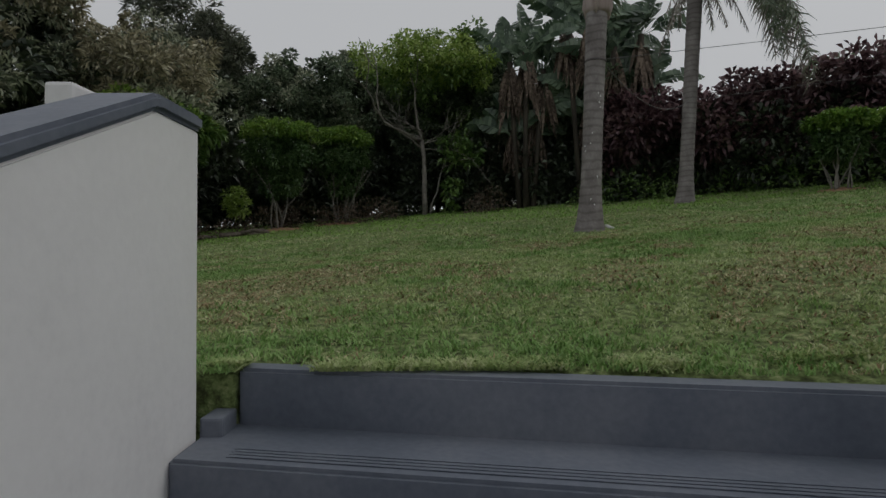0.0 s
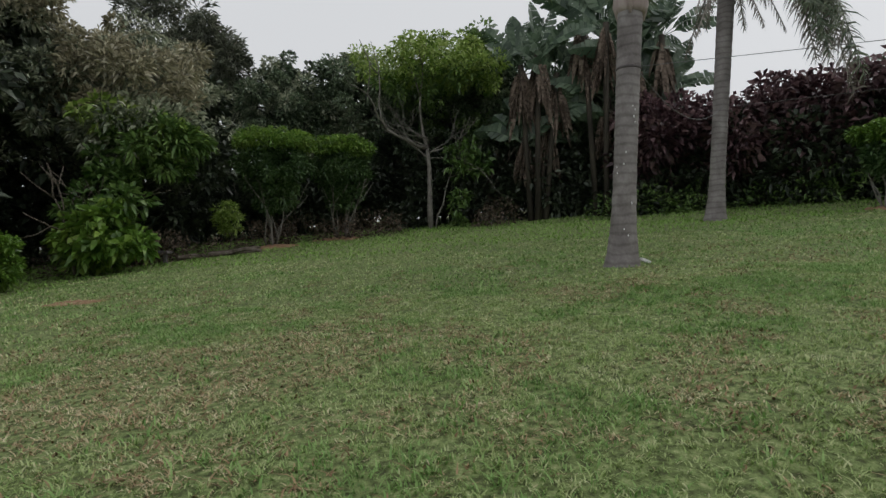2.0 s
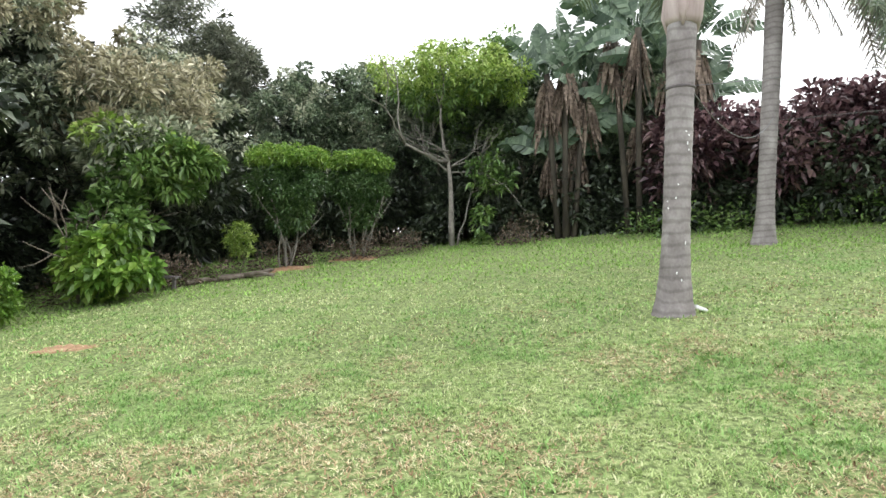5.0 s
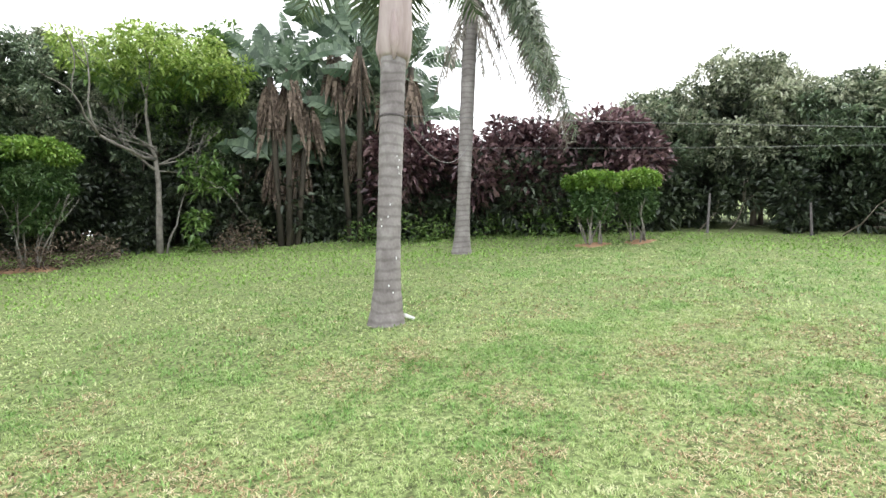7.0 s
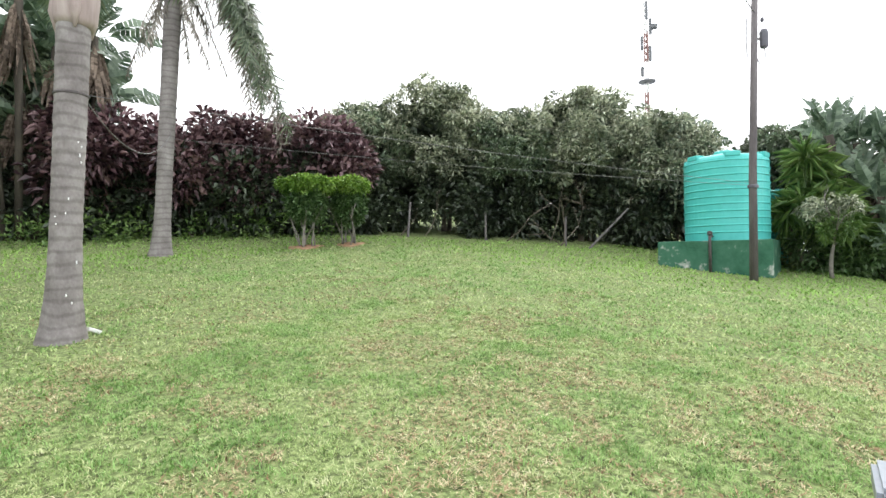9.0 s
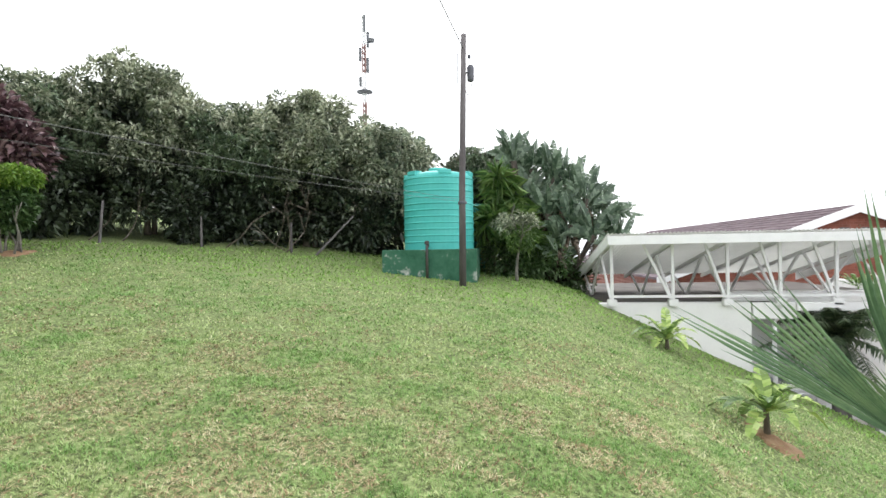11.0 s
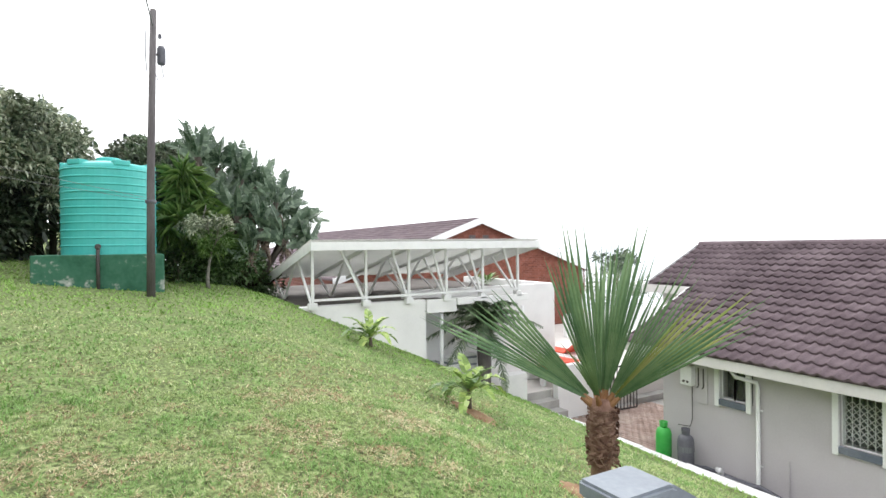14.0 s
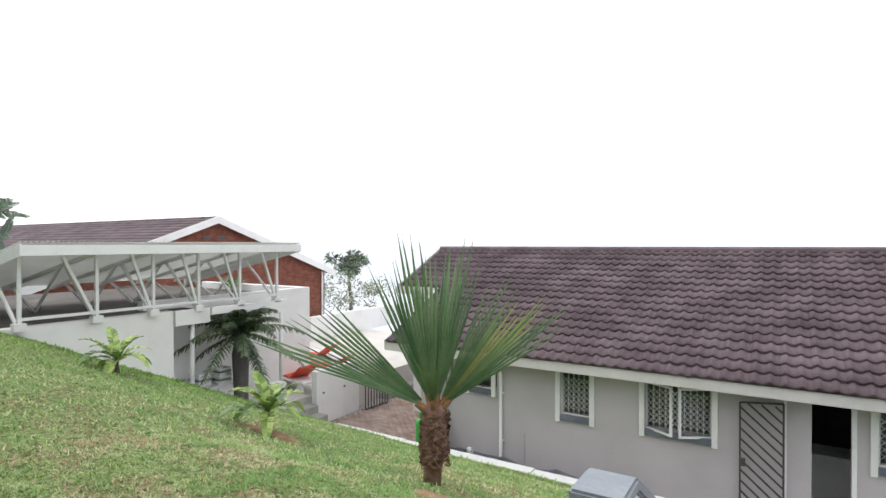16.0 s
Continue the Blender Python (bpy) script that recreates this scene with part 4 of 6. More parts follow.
def topiary(x, y, top, wide, deep, label, flat=0.0, group="", flowers=False):
    g0 = gz(x, y)
    h = top - g0
    stems = [(rng.uniform(-0.16, 0.16), rng.uniform(-0.16, 0.16), (rng.normal(0, 0.13), rng.normal(0, 0.12), 1), h * 0.36, 0.022, 1) for _ in range(8)]
    # Caps take the bright leaf; bodies and skirts the darker one.
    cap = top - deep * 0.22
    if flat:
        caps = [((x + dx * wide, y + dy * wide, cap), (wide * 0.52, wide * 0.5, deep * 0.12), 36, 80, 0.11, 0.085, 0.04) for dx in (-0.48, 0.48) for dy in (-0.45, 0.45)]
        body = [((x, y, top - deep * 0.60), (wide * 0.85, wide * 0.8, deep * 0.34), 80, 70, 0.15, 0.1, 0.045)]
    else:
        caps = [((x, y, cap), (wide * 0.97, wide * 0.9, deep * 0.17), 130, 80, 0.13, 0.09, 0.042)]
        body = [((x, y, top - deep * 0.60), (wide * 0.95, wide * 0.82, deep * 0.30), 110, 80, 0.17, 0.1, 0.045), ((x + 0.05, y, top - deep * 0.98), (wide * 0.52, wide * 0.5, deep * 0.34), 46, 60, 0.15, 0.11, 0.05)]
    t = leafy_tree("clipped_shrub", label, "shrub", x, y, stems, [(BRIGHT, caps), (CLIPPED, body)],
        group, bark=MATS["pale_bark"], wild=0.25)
    if flowers:
        n = 46
        d = rng.normal(0, 1, (n, 3))
        d[:, 1] = -abs(d[:, 1])
        d /= np.linalg.norm(d, axis=1, keepdims=True)
        p = np.array([0, 0, top - deep * 0.45 - g0]) + d * np.array([wide, wide, deep * 0.4])
        v, f = leaves(p, d, 0.05, 0.05, 0)
        grid_mesh("blossom", v, f, WHITE, t)
    return t


topiary(-4.0, 13.3, 4.82, 0.88, 1.45, "domed clipped shrub with white blossom and bare stems", group="domed shrubs", flowers=True)
topiary(-2.66, 14.45, 4.90, 0.74, 1.45, "smaller domed clipped shrub with bare stems", group="domed shrubs")
topiary(7.5, 10.3, 4.26, 0.42, 1.0, flat=1.0, label= "flat-topped clipped shrub on red earth", group="flat-topped shrubs")
topiary(8.5, 10.05, 4.33, 0.35, 1.1, flat=1.0, label= "square clipped shrub on red earth", group="flat-topped shrubs")
leafy_tree("small_tree", "small round-headed ornamental tree with a pale trunk", "tree", 12.7, 1.42, [(0, 0, (0.03, 0.03, 1), 0.75, 0.045, 3)],
           [(BUSHLEAF, [((12.72, 1.4, 3.30), (0.52, 0.5, 0.24), 34, 45, 0.12, 0.1, 0.04)]), (MIDLEAF, [((12.7, 1.4, 3.0), (0.45, 0.45, 0.28), 24, 40, 0.12, 0.1, 0.04)])], bark=MATS["pale_bark"])


# wild bananas
STALK = material("dark_fibrous_stalk", [(0.025, 0.022, 0.018), (0.055, 0.048, 0.038), (0.10, 0.085, 0.065)], scale=6, fine=50, rough=0.95, bump=0.6, stretch=(1, 1, 0.3))
def paddle(base, way, length, width, droop, tear=0.25, stalk=0.28, twist=0.0):
    """One torn paddle leaf: a stalk and blade strips on both sides of the midrib."""
    base, way = np.asarray(base, float), np.asarray(way, float)
    way = way / np.linalg.norm(way)
    side = np.cross(way, [0, 0, 1.0])
    side /= np.linalg.norm(side) + 1e-9
    side = side * math.cos(twist) + np.cross(side, way) * math.sin(twist)
    n = 15
    s = np.linspace(0, 1, n + 1)
    mid = base + way * (s[:, None] * length) - np.array([0, 0, 1.0]) * (droop * length * s[:, None] ** 2.2)
    tang = np.gradient(mid, axis=0)
    tang /= np.linalg.norm(tang, axis=1, keepdims=True)
    nor = np.cross(side, tang)
    prof = np.where(s < stalk, 0.03, np.sin(np.clip((s - stalk) / (1 - stalk), 0, 1) ** 0.75 * math.pi) ** 0.7 * 0.5 + 0.015) * width
    vs, fs, c = [], [], 0
    for k in range(n):
        for sg in (1, -1):
            gap = rng.uniform(0, tear) if s[k] > stalk else 0
            sag = rng.uniform(-0.12, 0.28) * width
            a, b = mid[k], mid[k + 1] - (mid[k + 1] - mid[k]) * gap
            oa = side * sg * prof[k] + tang[k] * prof[k] * 0.35 + nor[k] * prof[k] * 0.35 - np.array([0, 0, sag * prof[k] / width])
            ob = side * sg * prof[k + 1] + tang[k] * prof[k + 1] * 0.35 + nor[k] * prof[k + 1] * 0.35 - np.array([0, 0, sag * prof[k + 1] / width])
            vs += [a, b, b + ob, a + oa]
            fs += [(c, c + 1, c + 2), (c, c + 2, c + 3)]
            c += 4
    return np.array(vs), np.array(fs)


def wild_banana(x, y, stems, label, green, dry, size=1.5, wide=0.5):
    """Stems are (dx, dy, height); each carries a fan of paddles and hanging dry ones."""
    t = thing("wild_banana", label, "banana plant", (x, y, gz(x, y) - 0.05), group="wild bananas")
    for dx, dy, h in stems:
        part("stem", tube(bmesh.new(), [(dx * 0.4, dy * 0.4, 0), (dx * 0.7, dy * 0.7, h * 0.5), (dx, dy, h)], [0.08, 0.065, 0.08], 10), STALK, t, smooth=True)
        fan = (2.2 if x > 9 else 0.1) + rng.normal(0, 0.3)
        for k in range(green):
            a = -1.2 + 2.4 * (k + rng.uniform(-0.35, 0.35)) / (green - 1)
            way = (math.sin(a) * math.cos(fan) + rng.normal(0, 0.12), math.sin(a) * math.sin(fan) + rng.normal(0, 0.12), math.cos(a) + 0.1)
            v, f = paddle((dx, dy, h - rng.uniform(0.0, 0.35)), way, size * rng.uniform(0.8, 1.2), wide, 0.05 + 0.22 * abs(a), 0.12, 0.22, rng.choice([-1, 1]) * rng.normal(1.25, 0.35))
            grid_mesh("leaf", v, f, PADDLE, t)
        ds = []
        for k in range(dry if h > 1.8 else dry // 3):
            a = rng.uniform(0, 2 * math.pi)
            ds.append(paddle((dx + 0.06 * math.cos(a), dy + 0.06 * math.sin(a), h - 0.05 - rng.uniform(0, 0.35) * h * 0.5), (math.cos(a) * 0.28, math.sin(a) * 0.28, -1), rng.uniform(0.4, 1.0) * min(1.4, 0.5 * h), 0.13, 0.08, 0.15, 0.1, rng.uniform(0, 3)))
        if ds:
            v, f = stack(ds)
            grid_mesh("dry_leaves", v, f, DRYLEAF, t)
    return t


wild_banana(2.3, 15.2, [(0, 0, 4.5), (-0.4, 0.3, 4.2), (0.55, 0.3, 4.0), (0.3, 0.5, 2.8), (-0.3, 0.4, 2.3)], "tall wild bananas with torn leaves and brown dead skirts", 10, 44, 1.55, 0.5)
wild_banana(4.0, 14.9, [(0, 0, 5.0), (0.75, 0.2, 4.4), (-0.5, 0.4, 5.2), (0.2, 0.5, 3.2), (1.0, 0.5, 3.4)], "wild bananas crowded behind the palm trunk", 10, 40, 1.7, 0.5)
wild_banana(5.5, 15.1, [(0, 0, 4.6), (-0.3, 0.4, 4.0), (0.25, 0.3, 3.4), (0.1, 0.1, 2.4)], "wild bananas between the two palm trunks", 10, 36, 1.5, 0.42)
clump = [(-0.1, 0.85, 3.25), (0.2, 0.35, 3.05), (-0.1, -0.15, 2.85), (0.3, -0.6, 2.6), (0.0, -1.05, 2.2), (0.3, -1.5, 1.75), (-0.3, 0.5, 2.2), (-0.35, 0.0, 1.8), (-0.3, -0.6, 1.5), (-0.3, -1.2, 1.2), (0.1, -1.9, 1.0), (-0.5, -0.3, 0.9)]
wild_banana(14.9, 0.55, clump, "clump of grey-green wild bananas beside the carport", 18, 22, 1.15, 0.25)
wild_banana(16.2, 4.5, [(0, 0, 3.0), (0.3, 0.6, 2.8)], "wild banana showing above the tank", 8, 2, 1.2, 0.4)


# feather palms
def feather(base, way, length, droop, leaflet, mat_gap=0.035, hang=0.35, plume=0.0):
    """One feather frond: rachis and narrow leaflets on both sides."""
    base, way = np.asarray(base, float), np.asarray(way, float)
    way = way / np.linalg.norm(way)
    n = int(length / mat_gap)
    s = np.linspace(0, 1, n)
    mid = base + way * (s[:, None] * length) - np.array([0, 0, 1.0]) * (droop * length * s[:, None] ** 2)
    tang = np.gradient(mid, axis=0)
    tang /= np.linalg.norm(tang, axis=1, keepdims=True)
    side = np.cross(tang, [0, 0, 1.0])
    side /= np.linalg.norm(side, axis=1, keepdims=True) + 1e-9
    ln = leaflet * (0.35 + 0.65 * np.sin(np.clip(s * 0.92 + 0.08, 0, 1) * math.pi) ** 0.6)
    vs, fs, c = [], [], 0
    for sg in (1, -1):
        d = side * sg * 0.85 + tang * 0.55 - np.array([0, 0, hang]) + rng.normal(0, 0.10 + plume, (n, 3))
        d /= np.linalg.norm(d, axis=1, keepdims=True)
        w = tang * 0.014
        m2 = mid + d * ln[:, None] * 0.55
        tip = mid + d * ln[:, None] - np.array([0, 0, 1.0]) * ln[:, None] * 0.22
        vs.append(np.stack([mid - w, mid + w, m2 + w * 1.2, m2 - w * 1.2, tip], 1).reshape(-1, 3))
        i = np.arange(n)[:, None] * 5 + c
        fs += [i + np.array([0, 1, 2]), i + np.array([0, 2, 3]), i + np.array([3, 2, 4])]
        c += n * 5
    w = side * 0.014
    up3 = np.cross(side, tang) * 0.014
    ring = np.stack([mid + w, mid - w, mid - up3], 1).reshape(-1, 3)
    i = (np.arange(n - 1) * 3)[:, None] + c
    for a, b in ((0, 1), (1, 2), (2, 0)):
        fs += [i + np.array([a, b, b + 3]), i + np.array([a, b + 3, a + 3])]
    vs.append(ring)
    return np.concatenate(vs), np.concatenate(fs)


def palm_head(p, top, fronds, length, extra=()):
    """Fronds round the palm's head; extra are (way, length, droop, dry)."""
    for k in range(fronds):
        a = 2 * math.pi * k / fronds + rng.uniform(-0.2, 0.2)
        e = rng.uniform(0.35, 1.1)
        v, f = feather(top, (math.cos(a), math.sin(a), e), length, 0.55, 0.5, 0.045)
        grid_mesh("frond", v, f, FROND, p)
    for way, ln, droop, dry in extra:
        v, f = feather(top, way, ln, droop, 0.62, 0.010, 0.35, 0.26)
        grid_mesh("hanging_frond", v, f, DRYFROND if dry else FROND, p)


SHAFT = material("palm_crownshaft", [(0.26, 0.205, 0.195), (0.39, 0.315, 0.30), (0.49, 0.42, 0.40)], scale=3, fine=20, rough=0.7, bump=0.15, stretch=(2, 2, 0.4))
bm = bmesh.new()
tube(bm, [(0.115, 0.02, 2.84), (0.12, 0.02, 2.9), (0.13, 0.02, 3.1), (0.14, 0.02, 3.5), (0.15, 0.02, 4.1)], [0.145, 0.172, 0.185, 0.17, 0.12], 24)
part("crownshaft", bm, SHAFT, palm_a, "smooth pinkish grey leaf sheaths", smooth=True)
for a in (0.4, 2.3, 4.3):
    bm = bmesh.new()
    c, s = math.cos(a), math.sin(a)
    tube(bm, [(0.125 + 0.165 * c, 0.02 + 0.165 * s, 2.80), (0.125 + 0.18 * c, 0.02 + 0.18 * s, 2.98), (0.13 + 0.175 * c, 0.02 + 0.175 * s, 3.3)], [0.012, 0.05, 0.02], 8)
    part("sheath_flap", bm, SHAFT, palm_a, smooth=True)
palm_head(palm_a, (0.15, 0.02, 4.15), 9, 2.2, [((0.3, 0.9, 0.5), 1.2, 1.1, False)])
palm_head(palm_b, (0.3, 0.0, 6.2), 9, 2.4, [((1.4 * math.cos(-0.62 + 0.09 * (k - 6)), 1.4 * math.sin(-0.62 + 0.09 * (k - 6)), 0.75 + 0.12 * (k % 4)), 1.75 + 0.14 * (k % 5), 2.0 + 0.15 * (k % 3), k > 5) for k in range(13)])
for k in range(14):
    a = rng.uniform(0, 2 * math.pi)
    v, f = feather((0.27 + 0.16 * math.cos(a), 0.16 * math.sin(a), rng.uniform(4.6, 5.8)), (math.cos(a) * 0.5, math.sin(a) * 0.5, -0.6), rng.uniform(0.7, 1.3), 0.5, 0.22, 0.03, 0.9, 0.15)
    grid_mesh("dead_frond", v, f, DRYFROND, palm_b)
for k in range(11):
    z = rng.uniform(0.35, 1.9)
    a = rng.uniform(3.6, 5.2)
    r = 0.128 + 0.09 * math.exp(-z / 0.28)
    bm = bmesh.new()
    bmesh.ops.create_icosphere(bm, subdivisions=1, radius=0.009, matrix=Matrix.Translation((0.12 * z / 3.2 + r * math.cos(a), r * math.sin(a), z)) @ Matrix.Diagonal((0.8, 0.5, rng.uniform(0.8, 2.2), 1)))
    part("lichen_spot", bm, WHITE, palm_a)
bm = bmesh.new()
lathe(bm, [(0.128, 2.21), (0.142, 2.22), (0.141, 2.235), (0.128, 2.245)], 20, (0.085, 0.015))
part("dark_wire_mark", bm, DARKMETAL, palm_a)

# ---- grass ----
def value_noise(x, y, scale, seed):
    """Smooth random field over the lawn."""
    x, y = x * scale, y * scale
    ix, iy = np.floor(x).astype(np.int64), np.floor(y).astype(np.int64)
    fx, fy = x - ix, y - iy
    fx, fy = fx * fx * (3 - 2 * fx), fy * fy * (3 - 2 * fy)

    def cell(a, b):
        h = (a * 374761393 + b * 668265263 + seed * 1442695041) & 0xFFFFFFFF
        h = ((h ^ (h >> 13)) * 1274126177) & 0xFFFFFFFF
        return ((h ^ (h >> 16)) & 0xFFFF) / 65535.0
    return (cell(ix, iy) * (1 - fx) + cell(ix + 1, iy) * fx) * (1 - fy) + (cell(ix, iy + 1) * (1 - fx) + cell(ix + 1, iy + 1) * fx) * fy


def blades(x, y, height, width, lie):
    """Bent two-piece blades rooted on the lawn."""
    n = len(x)
    a = rng.uniform(0, 2 * math.pi, n)
    out = np.stack([np.cos(a), np.sin(a), np.zeros(n)], 1)
    side = np.stack([-np.sin(a), np.cos(a), np.zeros(n)], 1)
    base = np.stack([x, y, ground(x, y) - 0.006], 1)
    ln = (height * rng.uniform(0.5, 1.4, n))[:, None]
    w = (width * rng.uniform(0.7, 1.3, n))[:, None]
    lean = (lie * rng.uniform(0.2, 1.6, n))[:, None]
    mid = base + np.array([0, 0, 1.0]) * ln * 0.6 + out * ln * lean * 0.5
    tip = base + np.array([0, 0, 1.0]) * ln * 0.85 + out * ln * lean * 1.3
    v = np.stack([base - side * w / 2, base + side * w / 2, mid + side * w * 0.4, mid - side * w * 0.4, tip], 1).reshape(-1, 3)
    i = np.arange(n)[:, None] * 5
    return v, np.concatenate([i + np.array([0, 1, 2]), i + np.array([0, 2, 3]), i + np.array([3, 2, 4])])


def sow(count, x0, x1, y0, y1, inner=None):
    x, y = rng.uniform(x0, x1, count), rng.uniform(y0, y1, count)
    keep = ~((x > -0.70) & (x < 1.58) & (y < 1.80 - 0.168 * (x - 0.46))) & ~((x > -1.06) & (x < -0.69) & (y < 1.79)) & ~((x > 11.3) & (y < -0.4)) & (y > -6.0)
    keep &= ~((x > PX0) & (x < PX1) & (y > PY0) & (y < PY1)) & (y < 17.3 - 0.30 * np.clip(x - 0, 0, 20) - 0.035 * np.clip(x, 0, 20) ** 2) & (x > -9.5)
    if inner:
        keep &= ~((x > inner[0]) & (x < inner[1]) & (y > inner[2]) & (y < inner[3]))
    return x[keep], y[keep]


NEAR, MIDDLE = (-3.2, 5.2, 0.0, 6.2), (-6.0, 9.0, -5.0, 10.0)


def scorch(x, y):
    """Where the lawn is worn brown: two broad patches on the walk and scattered small ones."""
    worn = 0.31 * np.exp(-(((x + 1.9) / 1.3) ** 2 + ((y - 3.5) / 1.1) ** 2)) + 0.16 * np.exp(-(((x - 3.0) / 2.0) ** 2 + ((y - 3.2) / 1.5) ** 2)) + 0.09 * np.exp(-((x / 3) ** 2 + ((y - 4) / 2) ** 2)) + 0.10 * np.exp(-(((x - 3.6) / 2) ** 2 + ((y - 0.8) / 1.2) ** 2))
    return value_noise(x, y, 0.9, 3) * 0.22 + value_noise(x, y, 3.1, 5) * 0.48 + value_noise(x, y, 9.0, 15) * 0.30 + worn


for zone, inner, count, hgt, wid, cell, fine in ((NEAR, None, 400000, 0.020, 0.0056, 17.0, 38.0), (MIDDLE, NEAR, 210000, 0.026, 0.012, 9.0, 19.0), ((-9.5, 16, -6, 17), MIDDLE, 110000, 0.038, 0.022, 3.0, 6.0)):
    x, y = sow(count, *zone, inner)
    far_zone = cell < 5
    clump = value_noise(x, y, cell, 51) * 0.55 + value_noise(x, y, fine, 53) * 0.45
    worn = scorch(x, y)
    keep = rng.random(len(x)) < (np.clip((clump - 0.22 - 0.25 * np.clip(worn - 0.5, 0, 1)) * 3.4, 0.10, 1) if not far_zone else 1.0)
    x, y, clump, worn = x[keep], y[keep], clump[keep], worn[keep]
    is_dry = rng.random(len(x)) < np.clip((worn - 0.585) * 5.0, 0.02, 0.85) * (0.1 if far_zone else 0.5 if cell < 10 else 1.0)
    lush = value_noise(x, y, 0.6, 61) * 0.30 + value_noise(x, y, 2.7, 63) * 0.45 + value_noise(x, y, 7.0, 65) * 0.25 - 0.25 * np.clip(worn - 0.5, 0, 1)
    is_lush = (rng.random(len(x)) < np.clip((lush - 0.52) * 6.0 + 0.45, 0.06, 0.93)) & ~is_dry
    for nm, mask, mat, k, lie, lb in (("lawn_grass", ~is_dry & ~is_lush, FARBLADE if far_zone else BLADE, 1.0, 0.9, "short mown yellow-green lawn blades"), ("lush_lawn_grass", is_lush, FARBLADE if far_zone else LUSH, 1.2, 0.8, "lush green lawn blades"), ("dry_lawn_grass", is_dry, STRAW, 0.8, 1.5, "straw-coloured dry lawn blades")):
        v, f = blades(x[mask], y[mask], hgt * k * (0.35 + 1.35 * clump[mask]), wid, lie)
        tagged(grid_mesh(nm, v, f, mat), lb, "grass", kind="stuff")
x, y = sow(110000, -4.5, 7.5, -3, 8)
keep = (scorch(x, y) + 0.25 * value_noise(x, y, 12.0, 33) > 0.725) & (rng.random(len(x)) < 0.75)
v, f = blades(x[keep], y[keep], 0.024, 0.0085, 1.7)
tagged(grid_mesh("dead_thatch", v, f, THATCH), "brown dead thatch showing between the blades", "grass", kind="stuff")
x, y = sow(9000, -5, 9, -4, 9)
keep = value_noise(x, y, 2.2, 21) * value_noise(x, y, 7.0, 23) > 0.40
cx, cy = x[keep], y[keep]
x = np.repeat(cx, 16) + rng.normal(0, 0.045, len(cx) * 16)
y = np.repeat(cy, 16) + rng.normal(0, 0.045, len(cy) * 16)
v, f = blades(x, y, 0.038, 0.0085, 0.9)
tagged(grid_mesh("grass_tufts", v, f, LUSH), "brighter green tufts in the lawn", "grass", kind="stuff")
x, y = rng.uniform(-0.7, 1.58, 5200), rng.uniform(0.0, 0.16, 5200)
y = 1.80 + y ** 1.2
corner = rng.uniform(0, 1, 900)
x, y = np.concatenate([x, -0.80 + 0.11 * corner]), np.concatenate([y, 1.865 + 0.06 * rng.uniform(0, 1, 900)])
keep = (value_noise(x, y, 6.0, 41) > 0.5) | (x < -0.69)
v, f = blades(x[keep], y[keep] + 0.01, 0.026, 0.006, 1.3)
tagged(grid_mesh("edge_grass", v, f, BLADE), "longer grass hanging over the stair kerb", "grass", kind="stuff")

# ---- planting on the bank ----
FANLEAF = material("fan_palm_leaf", [(0.05, 0.10, 0.045), (0.09, 0.17, 0.075), (0.17, 0.26, 0.12)], scale=2.5, fine=30, rough=0.45, bump=0.1, island=0.4, trans=0.2)
FANTIP = material("yellowing_fan_tip", [(0.10, 0.15, 0.03), (0.19, 0.24, 0.055), (0.32, 0.32, 0.11)], scale=2.5, fine=30, rough=0.6, bump=0.1, island=0.3, trans=0.2)
FIBRE = material("shaggy_palm_fibre", [(0.075, 0.04, 0.03), (0.17, 0.095, 0.07), (0.29, 0.185, 0.14)], scale=9, fine=70, rough=0.95, bump=0.9, island=0.5)
ORANGE = material("rusty_leaf_base", [(0.13, 0.06, 0.03), (0.21, 0.10, 0.045), (0.28, 0.16, 0.08)], scale=7, fine=40, rough=0.7, bump=0.2)


def fan_leaf(origin, way, face, length, span, segs, joined=0.5, stem=0.12):
    """A pleated fan: folded segments that are joined low down and split into narrow points."""
    d = Vector(way).normalized()
    nrm = (Vector(face) - Vector(face).dot(d) * d).normalized()
    sd = nrm.cross(d)
    o = Vector(origin)
    vs, fs = [], []
    step = 2 * radians(span) / segs
    for k in range(segs):
        a0 = -radians(span) + k * step
        am = a0 + step / 2
        L = length * (1 - 0.16 * (am / radians(span)) ** 2) * rng.uniform(0.82, 1.08)
        pleat = 0.022

        def at(ang, r, lift=0.0):
            bend = 0.10 * (r / length) ** 2 * length
            return tuple(o + (d * math.cos(ang) + sd * math.sin(ang)) * r + nrm * (lift - bend))
        c = len(vs)
        j = joined * L
        half = step / 2
        vs += [at(a0, stem), at(am, stem, pleat * 0.3), at(a0 + step, stem), at(a0, j, 0), at(am, j, pleat), at(a0 + step, j, 0),
               at(am - half * 0.74, j + (L - j) * 0.45, 0.0), at(am, j + (L - j) * 0.45, pleat * 0.5), at(am + half * 0.74, j + (L - j) * 0.45, 0.0), at(am + rng.normal(0, 0.012), L, -0.01)]
        fs += [(c, c + 1, c + 4), (c, c + 4, c + 3), (c + 1, c + 2, c + 5), (c + 1, c + 5, c + 4), (c + 3, c + 4, c + 7), (c + 3, c + 7, c + 6), (c + 4, c + 5, c + 8), (c + 4, c + 8, c + 7), (c + 6, c + 7, c + 9), (c + 7, c + 8, c + 9)]
    return np.array(vs), np.array(fs)


